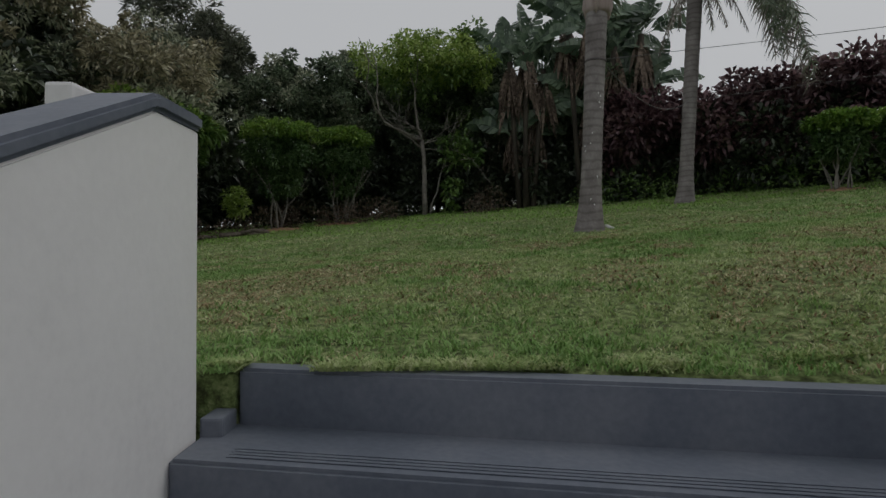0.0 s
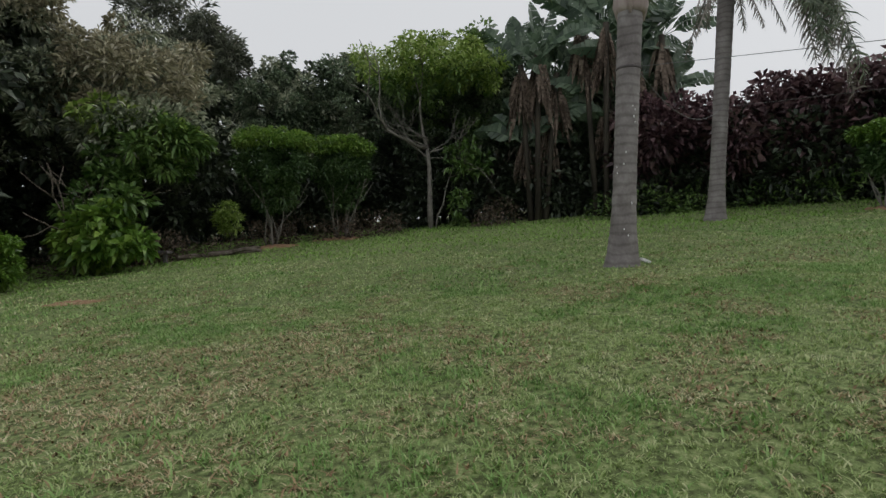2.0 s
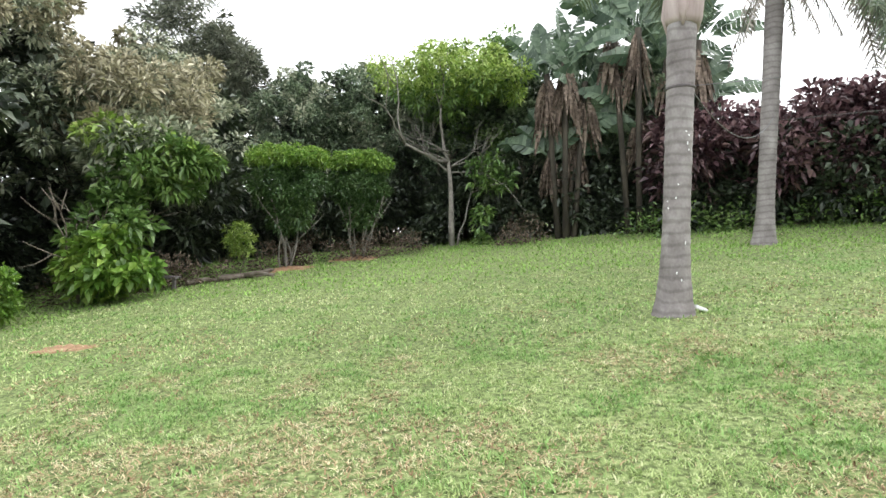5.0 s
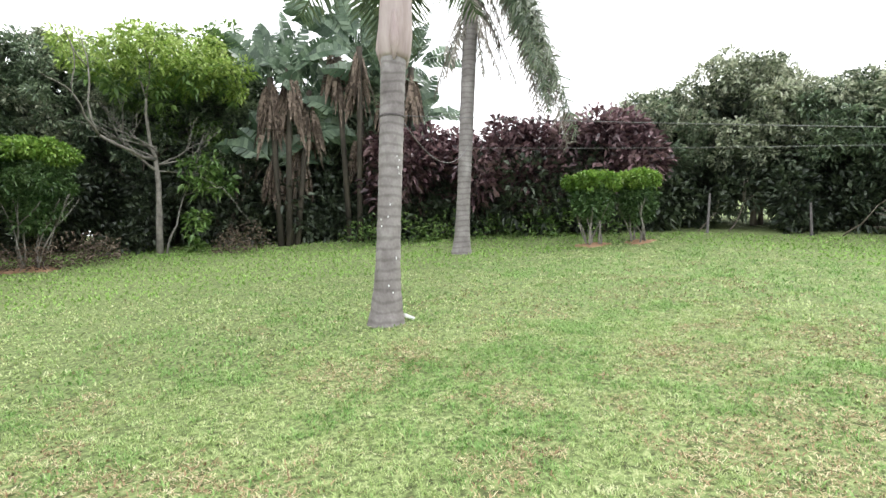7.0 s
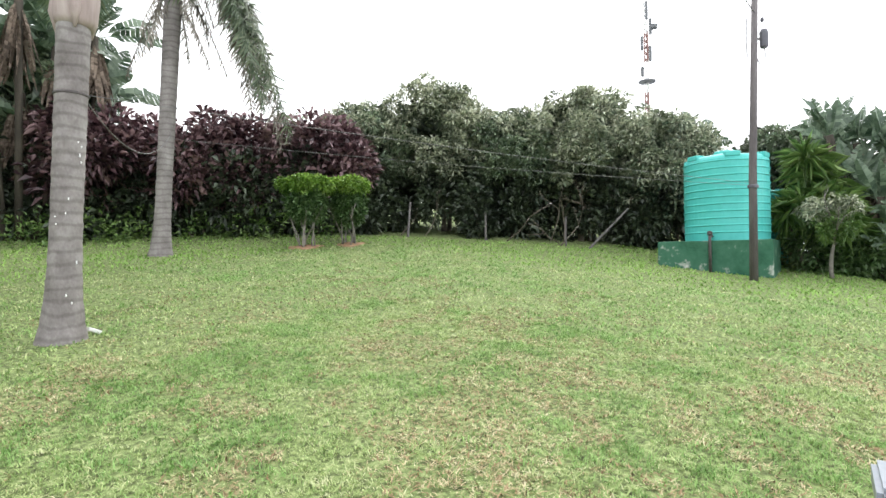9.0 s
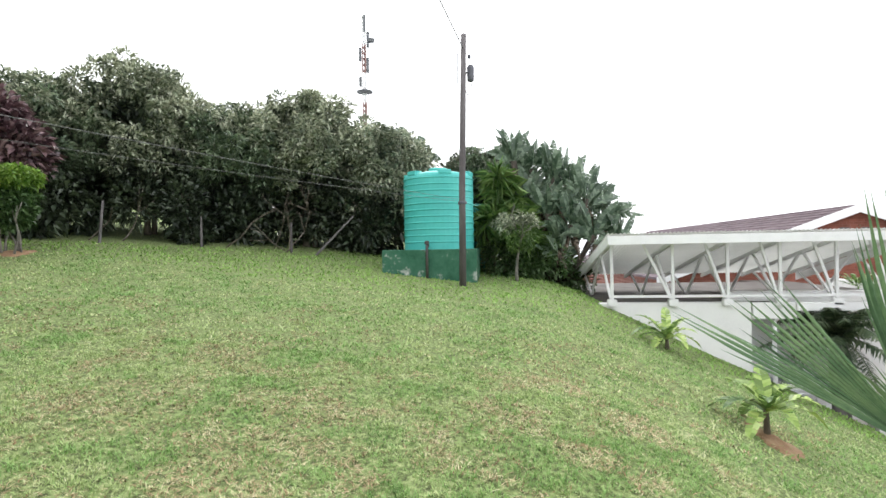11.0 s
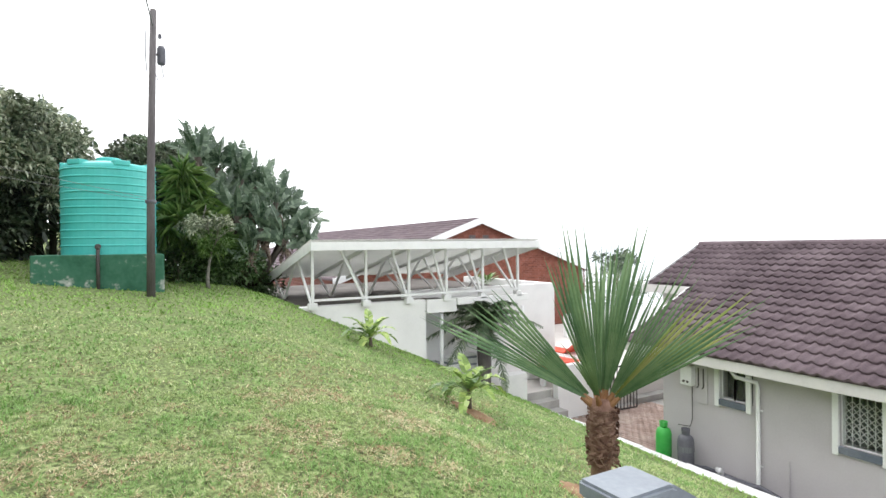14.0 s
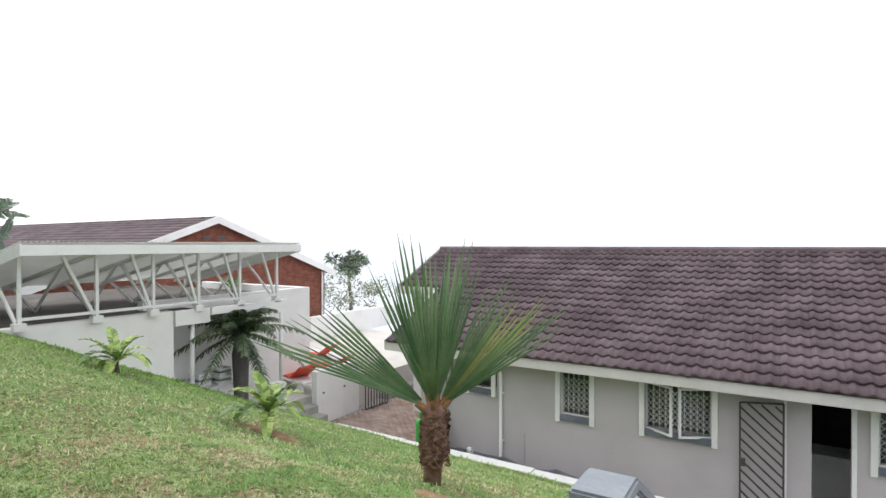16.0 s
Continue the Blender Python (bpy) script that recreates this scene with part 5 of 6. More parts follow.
FPX, FPY = 3.56, -0.76
fan_palm = thing("fan_palm", "young fan palm with pleated blue-green leaves and a shaggy brown trunk", "fan palm", (FPX, FPY, gz(FPX, FPY) - 0.04))
ch = 0.72
part("trunk", tube(bmesh.new(), [(0.03, 0, 0), (0.02, 0, 0.2), (0, 0, 0.30), (0, 0, 0.6), (0, 0, ch), (0, 0, ch + 0.08)], [0.085, 0.085, 0.11, 0.118, 0.105, 0.07], 18), FIBRE, fan_palm, smooth=True)
bm = bmesh.new()
for k in range(420):
    a, z = rng.uniform(0, 2 * math.pi), rng.uniform(0.22, ch)
    r = 0.112 + rng.uniform(-0.01, 0.012)
    t = a + rng.choice([-1, 1]) * rng.uniform(0.3, 0.8)
    p0, p1 = Vector((r * math.cos(a), r * math.sin(a), z)), Vector(((r + rng.uniform(0.005, 0.04)) * math.cos(t), (r + rng.uniform(0.0, 0.035)) * math.sin(t), z + rng.uniform(-0.06, 0.05)))
    pm = (p0 + p1) / 2 + Vector((math.cos((a + t) / 2), math.sin((a + t) / 2), 0)) * 0.02
    w = Vector((0, 0, rng.uniform(0.006, 0.016)))
    q = [bm.verts.new(v) for v in (p0 - w, p0 + w, pm + w * 0.8, pm - w * 0.8, p1)]
    bm.faces.new(q[:4])
    bm.faces.new((q[3], q[2], q[4]))
tagged(part("trunk_fibre", bm, FIBRE, fan_palm), "peeling brown leaf-base fibre", kind="stuff")
LEFT, BACK = Vector((0.85, 0.525, 0)), Vector((-0.54, 0.84, 0))
for side, fwd, rise, face, ln, span, segs, mat in (
        (0.80, 0.05, 0.62, (0.1, 1.0, 0.45), 1.55, 11, 10, FANLEAF),
        (0.93, 0.25, 0.52, (0.1, 0.6, 0.8), 1.75, 5, 5, FANLEAF),
        (0.16, 0.12, 1.0, (0.0, 1.0, -0.1), 1.70, 11, 10, FANLEAF),
        (0.40, -0.2, 0.95, (0.2, 0.9, 0.2), 1.5, 8, 6, FANLEAF),
        (-0.20, 0.0, 1.0, (-0.1, 1.0, 0.0), 1.60, 9, 9, FANLEAF),
        (-0.50, 0.05, 0.88, (-0.2, 0.9, 0.2), 1.5, 8, 8, FANLEAF),
        (-0.80, 0.1, 0.70, (-0.2, 0.9, 0.5), 1.5, 8, 8, FANLEAF),
        (-0.70, -0.35, 0.66, (-0.3, 0.8, 0.5), 1.6, 10, 9, FANTIP),
        (-0.02, -0.4, 1.0, (0.0, 1.0, 0.4), 1.65, 12, 9, FANLEAF),
        (0.1, 0.7, 0.9, (0.0, -0.4, 1.0), 0.9, 9, 8, FANLEAF)):
    w = LEFT * side + BACK * fwd + Vector((0, 0, rise))
    fc = LEFT * face[0] + BACK * face[1] + Vector((0, 0, face[2]))
    v, f = fan_leaf((w.x * 0.04, w.y * 0.04, ch + 0.02), w, fc, ln, span, segs, rng.uniform(0.36, 0.50))
    grid_mesh("fan_leaf", v, f, mat, fan_palm)
    bm = bmesh.new()
    tube(bm, [(w.x * 0.02, w.y * 0.02, ch - 0.03), tuple(Vector((w.x * 0.04, w.y * 0.04, ch)) + w.normalized() * 0.16)], [0.045, 0.016], 8)
    part("leaf_base", bm, ORANGE, fan_palm, "rusty orange leaf base")


def earth_patch(x, y, rx, ry, label, high=0.02):
    """A low ragged mound of bare earth lying on the lawn."""
    n, rings = 26, 6
    vs, fs = [(x, y, gz(x, y) + high + 0.012)], []
    for r in range(1, rings + 1):
        for k in range(n):
            a = 2 * math.pi * k / n
            q = r / rings * (1 + 0.18 * math.sin(3 * a + x) + 0.12 * math.sin(7 * a + y))
            px, py = x + rx * q * math.cos(a), y + ry * q * math.sin(a)
            vs.append((px, py, gz(px, py) + 0.012 + high * (1 - r / rings) - (0.03 if r == rings else 0) + 0.006 * math.sin(13 * a + r)))
    for k in range(n):
        fs.append((0, 1 + k, 1 + (k + 1) % n))
        for r in range(rings - 1):
            a, b = 1 + r * n + k, 1 + r * n + (k + 1) % n
            fs += [(a, a + n, b + n), (a, b + n, b)]
    return tagged(grid_mesh("earth_patch", np.array(vs), np.array(fs), EARTH, smooth=True), label, "soil", kind="structure")


def strap_plant(x, y, h, n, ln, label, lean=0.0):
    t = thing("dracaena", label, "plant", (x, y, gz(x, y) - 0.02), group="young dracaenas on the bank")
    part("stem", tube(bmesh.new(), [(0, 0, 0), (0.01, 0, h * 0.6), (0.0, 0.01, h)], [0.035, 0.028, 0.024], 10), BARK, t, smooth=True)
    for k in range(n):
        a = 2.4 * k
        e = 0.35 + 1.3 * (k / n)
        v, f = paddle((0, 0, h - 0.03 - 0.06 * (1 - k / n)), (math.cos(a), math.sin(a), e), ln * rng.uniform(0.75, 1.1), 0.15, 0.8 - 0.5 * k / n, 0.0, 0.02)
        grid_mesh("leaf", v, f, LIME if k % 3 else MIDLEAF, t)
    return t


strap_plant(5.97, -0.90, 0.36, 14, 0.74, "young green dracaena in a ring of red earth")
strap_plant(9.2, -0.86, 0.26, 14, 0.78, "young green dracaena near the carport wall")
earth_patch(5.9, -0.95, 0.42, 0.25, "ring of bare red earth round a young plant", 0.05)
earth_patch(3.1, -0.1, 0.26, 0.17, "scraped red earth beside the fan palm", 0.02)
earth_patch(-4.5, 7.4, 0.35, 0.18, "bare red earth patch in the lawn", 0.0)
earth_patch(7.5, 10.3, 0.42, 0.26, "red earth round the clipped shrub", 0.05)
earth_patch(8.52, 10.05, 0.36, 0.24, "red earth round the clipped shrub", 0.05)
earth_patch(-4.02, 13.2, 0.6, 0.4, "red earth round the domed shrub", 0.06)
earth_patch(-2.75, 14.4, 0.6, 0.4, "red earth round the domed shrub", 0.06)

date_palm = thing("date_palm", "dark drooping date palm beside the sun terrace steps", "palm tree", (11.35, -4.72, -0.95))
part("trunk", tube(bmesh.new(), [(0, 0, 0), (0, 0, 0.5), (0.02, 0, 1.4), (0.02, 0, 1.75)], [0.17, 0.16, 0.19, 0.12], 14), POLEWOOD, date_palm, smooth=True)
for k in range(32):
    a = 2.39996 * k
    e = 2.2 - 2.6 * (k / 32)
    v, f = feather((0.02, 0, 1.85), (math.cos(a), math.sin(a), e), rng.uniform(1.3, 1.7), 0.52, 0.24, 0.03, 0.3, 0.06)
    grid_mesh("frond", v, f, FROND, date_palm)

# ---- house front ----
GLASS = bpy.data.materials.new("window_glass")
GLASS.use_nodes = True
gp = GLASS.node_tree.nodes["Principled BSDF"]
gp.inputs["Base Color"].default_value, gp.inputs["Roughness"].default_value = (0.94, 0.96, 0.96, 1), 0.03
gp.inputs["Transmission Weight"].default_value, gp.inputs["IOR"].default_value = 1.0, 1.3
# Curtain grey is lowered so it reads as the dark interior behind glass.
CURTAIN = material("grey_curtain", [(0.09, 0.095, 0.10), (0.15, 0.155, 0.165), (0.22, 0.225, 0.23)], scale=3, fine=18, rough=0.9, bump=0.2, stretch=(8, 1, 0.3))
# Walls and floor indoors carry the unlit interior's shade in their colour.
SHADEROOM = material("interior_shade_tone", [(0.10, 0.10, 0.11), (0.14, 0.14, 0.15), (0.18, 0.18, 0.19)], scale=1.5, fine=20, rough=0.9, bump=0.1)

for x0, x1, y1 in ((1.2, 7.6, -8.0), (-2.2, 1.1, -9.6)):
    room = thing("room_shell", "plastered room behind the openings, shade painted into its walls", "room", kind="structure")
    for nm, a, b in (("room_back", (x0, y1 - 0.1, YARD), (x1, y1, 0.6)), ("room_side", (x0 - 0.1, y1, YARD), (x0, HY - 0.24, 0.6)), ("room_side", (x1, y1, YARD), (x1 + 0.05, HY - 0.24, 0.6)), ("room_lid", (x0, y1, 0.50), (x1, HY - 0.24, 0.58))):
        part(nm, box(bmesh.new(), a, b), SHADEROOM, room)


def window(num, x0, x1, z0, z1, lights, lattice, swing=()):
    """A steel window in its opening: surround boards, dark sill, frame, panes and a security lattice behind."""
    w = thing("window_%d" % num, "steel casement window with white surround boards and a slate sill", "window", (0, 0, 0), kind="structure")
    for a, b in ((x0 - 0.10, x0 - 0.005), (x1 + 0.005, x1 + 0.10)):
        part("surround_board", box(bmesh.new(), (a, HY + 0.002, z0 - 0.15), (b, HY + 0.05, 0.50), 0.006), WHITE, w)
    part("sill", box(bmesh.new(), (x0 - 0.004, HY - 0.12, z0 - 0.115), (x1 + 0.004, HY + 0.065, z0 - 0.002), 0.012), SLATE, w, "slate grey painted sill")
    yf = HY - 0.06
    step = (x1 - x0) / lights
    for k in range(lights):
        a, b = x0 + step * k, x0 + step * (k + 1)
        fr = bmesh.new()
        for p, q in (((a, z0), (b, z0)), ((a, z1), (b, z1)), ((a, z0), (a, z1)), ((b, z0), (b, z1))):
            dx = 0.02 if p[1] != q[1] else 0
            box(fr, (min(p[0], q[0]) - 0.018, -0.02, min(p[1], q[1]) - 0.018), (max(p[0], q[0]) + 0.018, 0.02, max(p[1], q[1]) + 0.018))
        ang = swing[k] if k < len(swing) else 0
        hinge = a if ang > 0 else b
        m = Matrix.Translation((hinge, yf, 0)) @ Matrix.Rotation(radians(ang), 4, "Z") @ Matrix.Translation((-hinge, 0, 0)) if ang else Matrix.Translation((0, yf, 0))
        bmesh.ops.transform(fr, matrix=m, verts=fr.verts)
        fo = part("casement" if ang else "window_frame", fr, WHITE, w)
        pn = bmesh.new()
        box(pn, (a + 0.018, -0.003, z0 + 0.018), (b - 0.018, 0.003, z1 - 0.018))
        bmesh.ops.transform(pn, matrix=m, verts=pn.verts)
        pane = part("pane", pn, GLASS, fo)
        pane.visible_shadow = False
    if lattice:
        n = max(3, round((x1 - x0) / 0.11))
        for k in range(n + 1):
            x = x0 + 0.03 + (x1 - x0 - 0.06) * k / n
            part("lattice_bar", bar(bmesh.new(), (x, HY - 0.088, z0 + 0.02), (x, HY - 0.088, z1 - 0.02), 0.012), WHITE, w)
        lat = bmesh.new()
        pw = (x1 - x0 - 0.06) / n
        for r in range(6):
            za = z0 + 0.08 + (z1 - z0 - 0.2) * r / 6
            for k in range(n):
                xa = x0 + 0.03 + pw * k
                bar(lat, (xa, HY - 0.098, za), (xa + pw, HY - 0.098, za + 0.11), 0.011)
                bar(lat, (xa + pw, HY - 0.098, za), (xa, HY - 0.098, za + 0.11), 0.011)
        part("lattice_diagonal", lat, WHITE, w, "white crossed security lattice")
    cur = bmesh.new()
    n = 40
    rows = [[cur.verts.new((x0 - 0.05 + (x1 - x0 + 0.1) * k / n, HY - 0.24 + 0.018 * math.sin(k * 1.9), z)) for k in range(n + 1)] for z in (z0 - 0.02, z1 + 0.03)]
    for k in range(n):
        cur.faces.new((rows[0][k], rows[0][k + 1], rows[1][k + 1], rows[1][k]))
    if num != 5:
        part("curtain", cur, CURTAIN if num != 1 else SHADEROOM, w, "grey curtain behind the glass, darkened for the interior's shade")
    else:
        cur.free()
    return w


window(1, 5.98 + 0.12, 6.62, -0.15, 0.42, 2, False, (0, 0))
window(2, *OPEN[0], 1, True)
window(3, *OPEN[1], 2, True, (30, -30))
window(4, *OPEN[4], 2, True)

door = thing("door_1", "open white door and dark slatted security gate", "door", kind="structure")
part("door_frame", box(box(bmesh.new(), (-0.16, HY - 0.1, YARD), (-0.095, HY + 0.02, 0.5)), (0.755, HY - 0.1, YARD), (0.80, HY + 0.015, 0.5)), WHITE, door)
dl = box(bmesh.new(), (0, -0.02, YARD + 0.02), (0.80, 0.02, 0.46), 0.004)
bmesh.ops.transform(dl, matrix=Matrix.Translation((0.75, HY - 0.06, 0)) @ Matrix.Rotation(radians(180 + 66), 4, "Z"), verts=dl.verts)
leafd = part("door_leaf", dl, PLASTER, door, "white flush door standing ajar")
part("door_handle", bar(bmesh.new(), (0.50, HY - 0.60, -0.36), (0.40, HY - 0.56, -0.38), 0.02), DARKMETAL, leafd, "dark lever handle")
gate = thing("security_gate", "dark steel security gate with diagonal slats, open against the wall", "gate", (0, 0, 0))
GX0, GX1, GZ0, GZ1 = 0.80, 1.42, YARD + 0.03, 0.37
for p, q in (((GX0, GZ0), (GX0, GZ1)), ((GX1, GZ0), (GX1, GZ1 - 0.06)), ((GX0, GZ0), (GX1, GZ0)), ((GX0, GZ1), (GX1, GZ1 - 0.06))):
    part("gate_frame", bar(bmesh.new(), (p[0], HY + 0.10, p[1]), (q[0], HY + 0.10, q[1]), 0.03), DARKMETAL, gate)
for k in range(16):
    z = GZ0 - 0.55 + k * 0.175
    a, b = (GX0, z), (GX1, z + 0.55)
    if b[1] > GZ1 - 0.06:
        a2 = (GX1 - (b[1] - GZ1 + 0.06) / 0.55 * (GX1 - GX0), GZ1 - 0.06)
        b = a2
    if a[1] < GZ0:
        a = (GX0 + (GZ0 - a[1]) / 0.55 * (GX1 - GX0), GZ0)
    if a[1] < b[1]:
        part("slat", bar(bmesh.new(), (a[0], HY + 0.10, a[1]), (b[0], HY + 0.10, b[1]), 0.014, 0.03), DARKMETAL, gate)
part("lock_box", box(bmesh.new(), (1.34, HY + 0.07, -0.75), (1.42, HY + 0.13, -0.62), 0.005), DARKMETAL, gate)
# worktop seen in the dim room
ct = thing("counter_unit", "low grey cupboard inside the dim room", "cupboard", (0, 0, YARD))
part("cupboard_body", box(bmesh.new(), (-0.5, -9.0, 0.0), (0.75, -8.4, 0.86), 0.01), PLASTER, ct)
part("cupboard_top", box(bmesh.new(), (-0.52, -9.0, 0.862), (0.77, -8.36, 0.9), 0.006), PLASTER, ct)
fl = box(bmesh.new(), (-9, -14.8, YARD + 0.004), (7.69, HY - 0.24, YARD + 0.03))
tagged(part("floor", fl, SHADEROOM), "floor inside the house, painted dark as in shade", "floor", kind="structure")

pipe = thing("downpipe", "white plastic rainwater downpipe on the house wall", "downpipe", (5.86, HY + 0.06, 0))
part("pipe", tube(bmesh.new(), [(0.30, 0.30, 0.50), (0.27, 0.25, 0.40), (0.02, 0.0, 0.31), (0, 0, 0.2), (0, 0, YARD + 0.14), (-0.02, 0.06, YARD + 0.05)], 0.036, 10), WHITE, pipe, smooth=True)
for z in (-0.2, -1.2):
    part("bracket", box(bmesh.new(), (-0.06, -0.06, z), (0.06, -0.03, z + 0.03)), WHITE, pipe)

heater = thing("gas_water_heater", "white gas water heater box on the wall", "water heater", (7.28, HY, 0))
part("casing", box(bmesh.new(), (-0.13, 0.0, -0.02), (0.13, 0.14, 0.36), 0.015), WHITE, heater)
for x in (-0.05, 0.04):
    k = bmesh.new()
    bmesh.ops.create_cone(k, cap_ends=True, segments=14, radius1=0.025, radius2=0.02, depth=0.03, matrix=pose(x, 0.15, 0.06, 90))
    part("knob", k, DARKMETAL, heater)
part("gas_pipe", tube(bmesh.new(), [(-0.08, 0.05, -0.02), (-0.08, 0.05, -0.7), (-0.05, 0.08, -0.85), (0.10, 0.25, -0.82)], 0.009, 8), DARKMETAL, heater, smooth=True)
panel = thing("meter_panel", "grey wall panel with pipes beside the heater", "panel", (7.01, HY, 0))
part("panel_board", box(bmesh.new(), (-0.13, 0.002, -0.34), (0.13, 0.03, 0.40), 0.006), GREIGE, panel)
for x in (-0.06, 0.05):
    part("valve_pipe", tube(bmesh.new(), [(x, 0.05, 0.36), (x, 0.05, 0.0), (x + 0.02, 0.07, -0.04)], 0.012, 8), DARKMETAL, panel)


def gas_bottle(x, mat, label):
    b = thing("gas_bottle", label, "gas bottle", (x, -6.66, YARD), group="gas bottles against the wall")
    part("cylinder", lathe(bmesh.new(), [(0.15, 0.0), (0.155, 0.03), (0.155, 0.62), (0.15, 0.68), (0.13, 0.74), (0.09, 0.775), (0.05, 0.785)], 24), mat, b, smooth=True)
    part("collar", lathe(bmesh.new(), [(0.055, 0.78), (0.075, 0.80), (0.085, 0.90), (0.078, 0.90), (0.05, 0.80)], 18), mat, b)
    part("valve", lathe(bmesh.new(), [(0.02, 0.785), (0.025, 0.86), (0.012, 0.88)], 10), DARKMETAL, b)
    return b


GREENMETAL = material("green_bottle_paint", [(0.03, 0.30, 0.05), (0.05, 0.40, 0.07), (0.08, 0.45, 0.10)], scale=3, fine=25, rough=0.4, bump=0.04)
GREYMETAL = material("grey_bottle_paint", [(0.07, 0.07, 0.085), (0.11, 0.11, 0.13), (0.16, 0.16, 0.18)], scale=3, fine=25, rough=0.45, bump=0.04)
gas_bottle(7.66, GREENMETAL, "bright green steel gas bottle on the paving")
bg = gas_bottle(7.14, GREYMETAL, "dark grey steel gas bottle with a pale label")
part("label_band", lathe(bmesh.new(), [(0.157, 0.46), (0.158, 0.465), (0.158, 0.56), (0.157, 0.565)], 24), CURTAIN, bg, "pale worn label")
elbow = thing("drain_elbow", "white plastic drain elbow at the wall foot", "pipe", (6.53, -6.86, YARD))
part("elbow_pipe", tube(bmesh.new(), [(0, 0, 0), (0, 0, 0.18), (0, 0.03, 0.25), (0, 0.1, 0.27)], 0.055, 12), WHITE, elbow, smooth=True)
debris = thing("black_hose_heap", "black rubber hose and sheeting along the wall foot", "hose", (5.0, -6.8, YARD))
hb = bmesh.new()
for k in range(5):
    tube(hb, [(-2.2 + 0.5 * i + rng.normal(0, 0.1), rng.normal(0, 0.07), 0.06 + abs(rng.normal(0, 0.07))) for i in range(10)], 0.045, 6)
part("hose", hb, GREYMETAL, debris, smooth=True)
vent = thing("wall_conduit", "thin grey conduit on the house wall", "pipe", (5.35, HY, 0))
part("conduit", tube(bmesh.new(), [(0, 0.015, -0.95), (0, 0.015, YARD + 0.02)], 0.012, 6), GREIGE, vent)

# ---- sun terrace ----
bm = box(bmesh.new(), (11.2, -16, YARD), (20.1, -3.0, -0.95))
tagged(part("terrace_slab", bm, material("pale_terrace_tile", [(0.52, 0.49, 0.46), (0.60, 0.57, 0.54), (0.66, 0.63, 0.60)], scale=1.2, fine=20, rough=0.7, bump=0.1)), "pale paved sun terrace", "terrace", kind="structure")
tsteps = thing("terrace_steps", "grey concrete steps up to the sun terrace", "steps", kind="structure")
for k, (x, z) in enumerate(((10.22, -1.53), (10.55, -1.34), (10.88, -1.15), (11.19, -0.96))):
    part("step", box(bmesh.new(), (x, -6.70, YARD), (x + 0.34 if k < 3 else 11.5, -5.82, z), 0.012), CONCRETE, tsteps)
for nm, a, b, lb in (("wall_terrace_front", (10.95, -8.36, YARD), (11.15, -6.72, -0.32), "low white wall with small drain holes"), ("wall_terrace_end", (11.05, -5.80, YARD), (11.35, -5.2, -0.38), "white block beside the terrace steps"),
                     ("wall_terrace_far", (17.0, -19.5, -0.95), (17.2, -12.5, 0.0), "white wall at the far side of the terrace"), ("wall_terrace_mid", (12.51, -7.8, -1.0), (17.0, -7.6, 1.74), "white plastered terrace wall")):
    tagged(part(nm, box(bmesh.new(), a, b, 0.015), PLASTER), lb, "wall", kind="structure")
for y in (-6.95, -7.75):
    hole = bmesh.new()
    bmesh.ops.create_cone(hole, cap_ends=True, segments=10, radius1=0.025, radius2=0.025, depth=0.03, matrix=pose(10.945, y, -0.9, 0, 90))
    tagged(part("drain_hole", hole, DARKMETAL), "small dark drain hole in the white wall", "drain")
for y in (-3.55, -5.95):
    col = thing("slab_column", "slim white steel column under the slab", "column", (11.42, y, -0.95))
    part("column_shaft", tube(bmesh.new(), [(0, 0, 0), (0, 0, 2.22)], 0.045, 10), STEEL, col, smooth=True)
yg = thing("yard_gate", "open grey steel bar gate at the terrace", "gate", (10.75, -8.4, YARD))
for z in (0.04, 1.22):
    part("gate_rail", bar(bmesh.new(), (0, 0, z), (-0.08, -0.92, z), 0.035), DARKMETAL, yg)
for k in range(9):
    part("gate_bar", bar(bmesh.new(), (-0.01 * k, -0.115 * k, 0.04), (-0.01 * k, -0.115 * k, 1.22), 0.022), DARKMETAL, yg)
back_steps = thing("garden_steps", "pale steps behind the bar gate", "steps", kind="structure")
for k in range(4):
    part("step", box(bmesh.new(), (10.9 + 0.3 * k, -11.2, YARD), (11.19, -9.6, YARD + 0.17 * (k + 1)) if k == 0 else (11.199 + 0.001 * k, -11.2 + 0.4 * k, YARD + 0.17 * (k + 1)), 0.01), CONCRETE, back_steps)
REDCUSHION = material("orange_red_canvas", [(0.50, 0.05, 0.03), (0.62, 0.085, 0.05), (0.70, 0.15, 0.09)], scale=5, fine=40, rough=0.8, bump=0.1)
WHITEPLASTIC = material("white_plastic", [(0.72, 0.72, 0.72), (0.80, 0.80, 0.80), (0.84, 0.84, 0.84)], scale=4, fine=20, rough=0.4, bump=0.02)


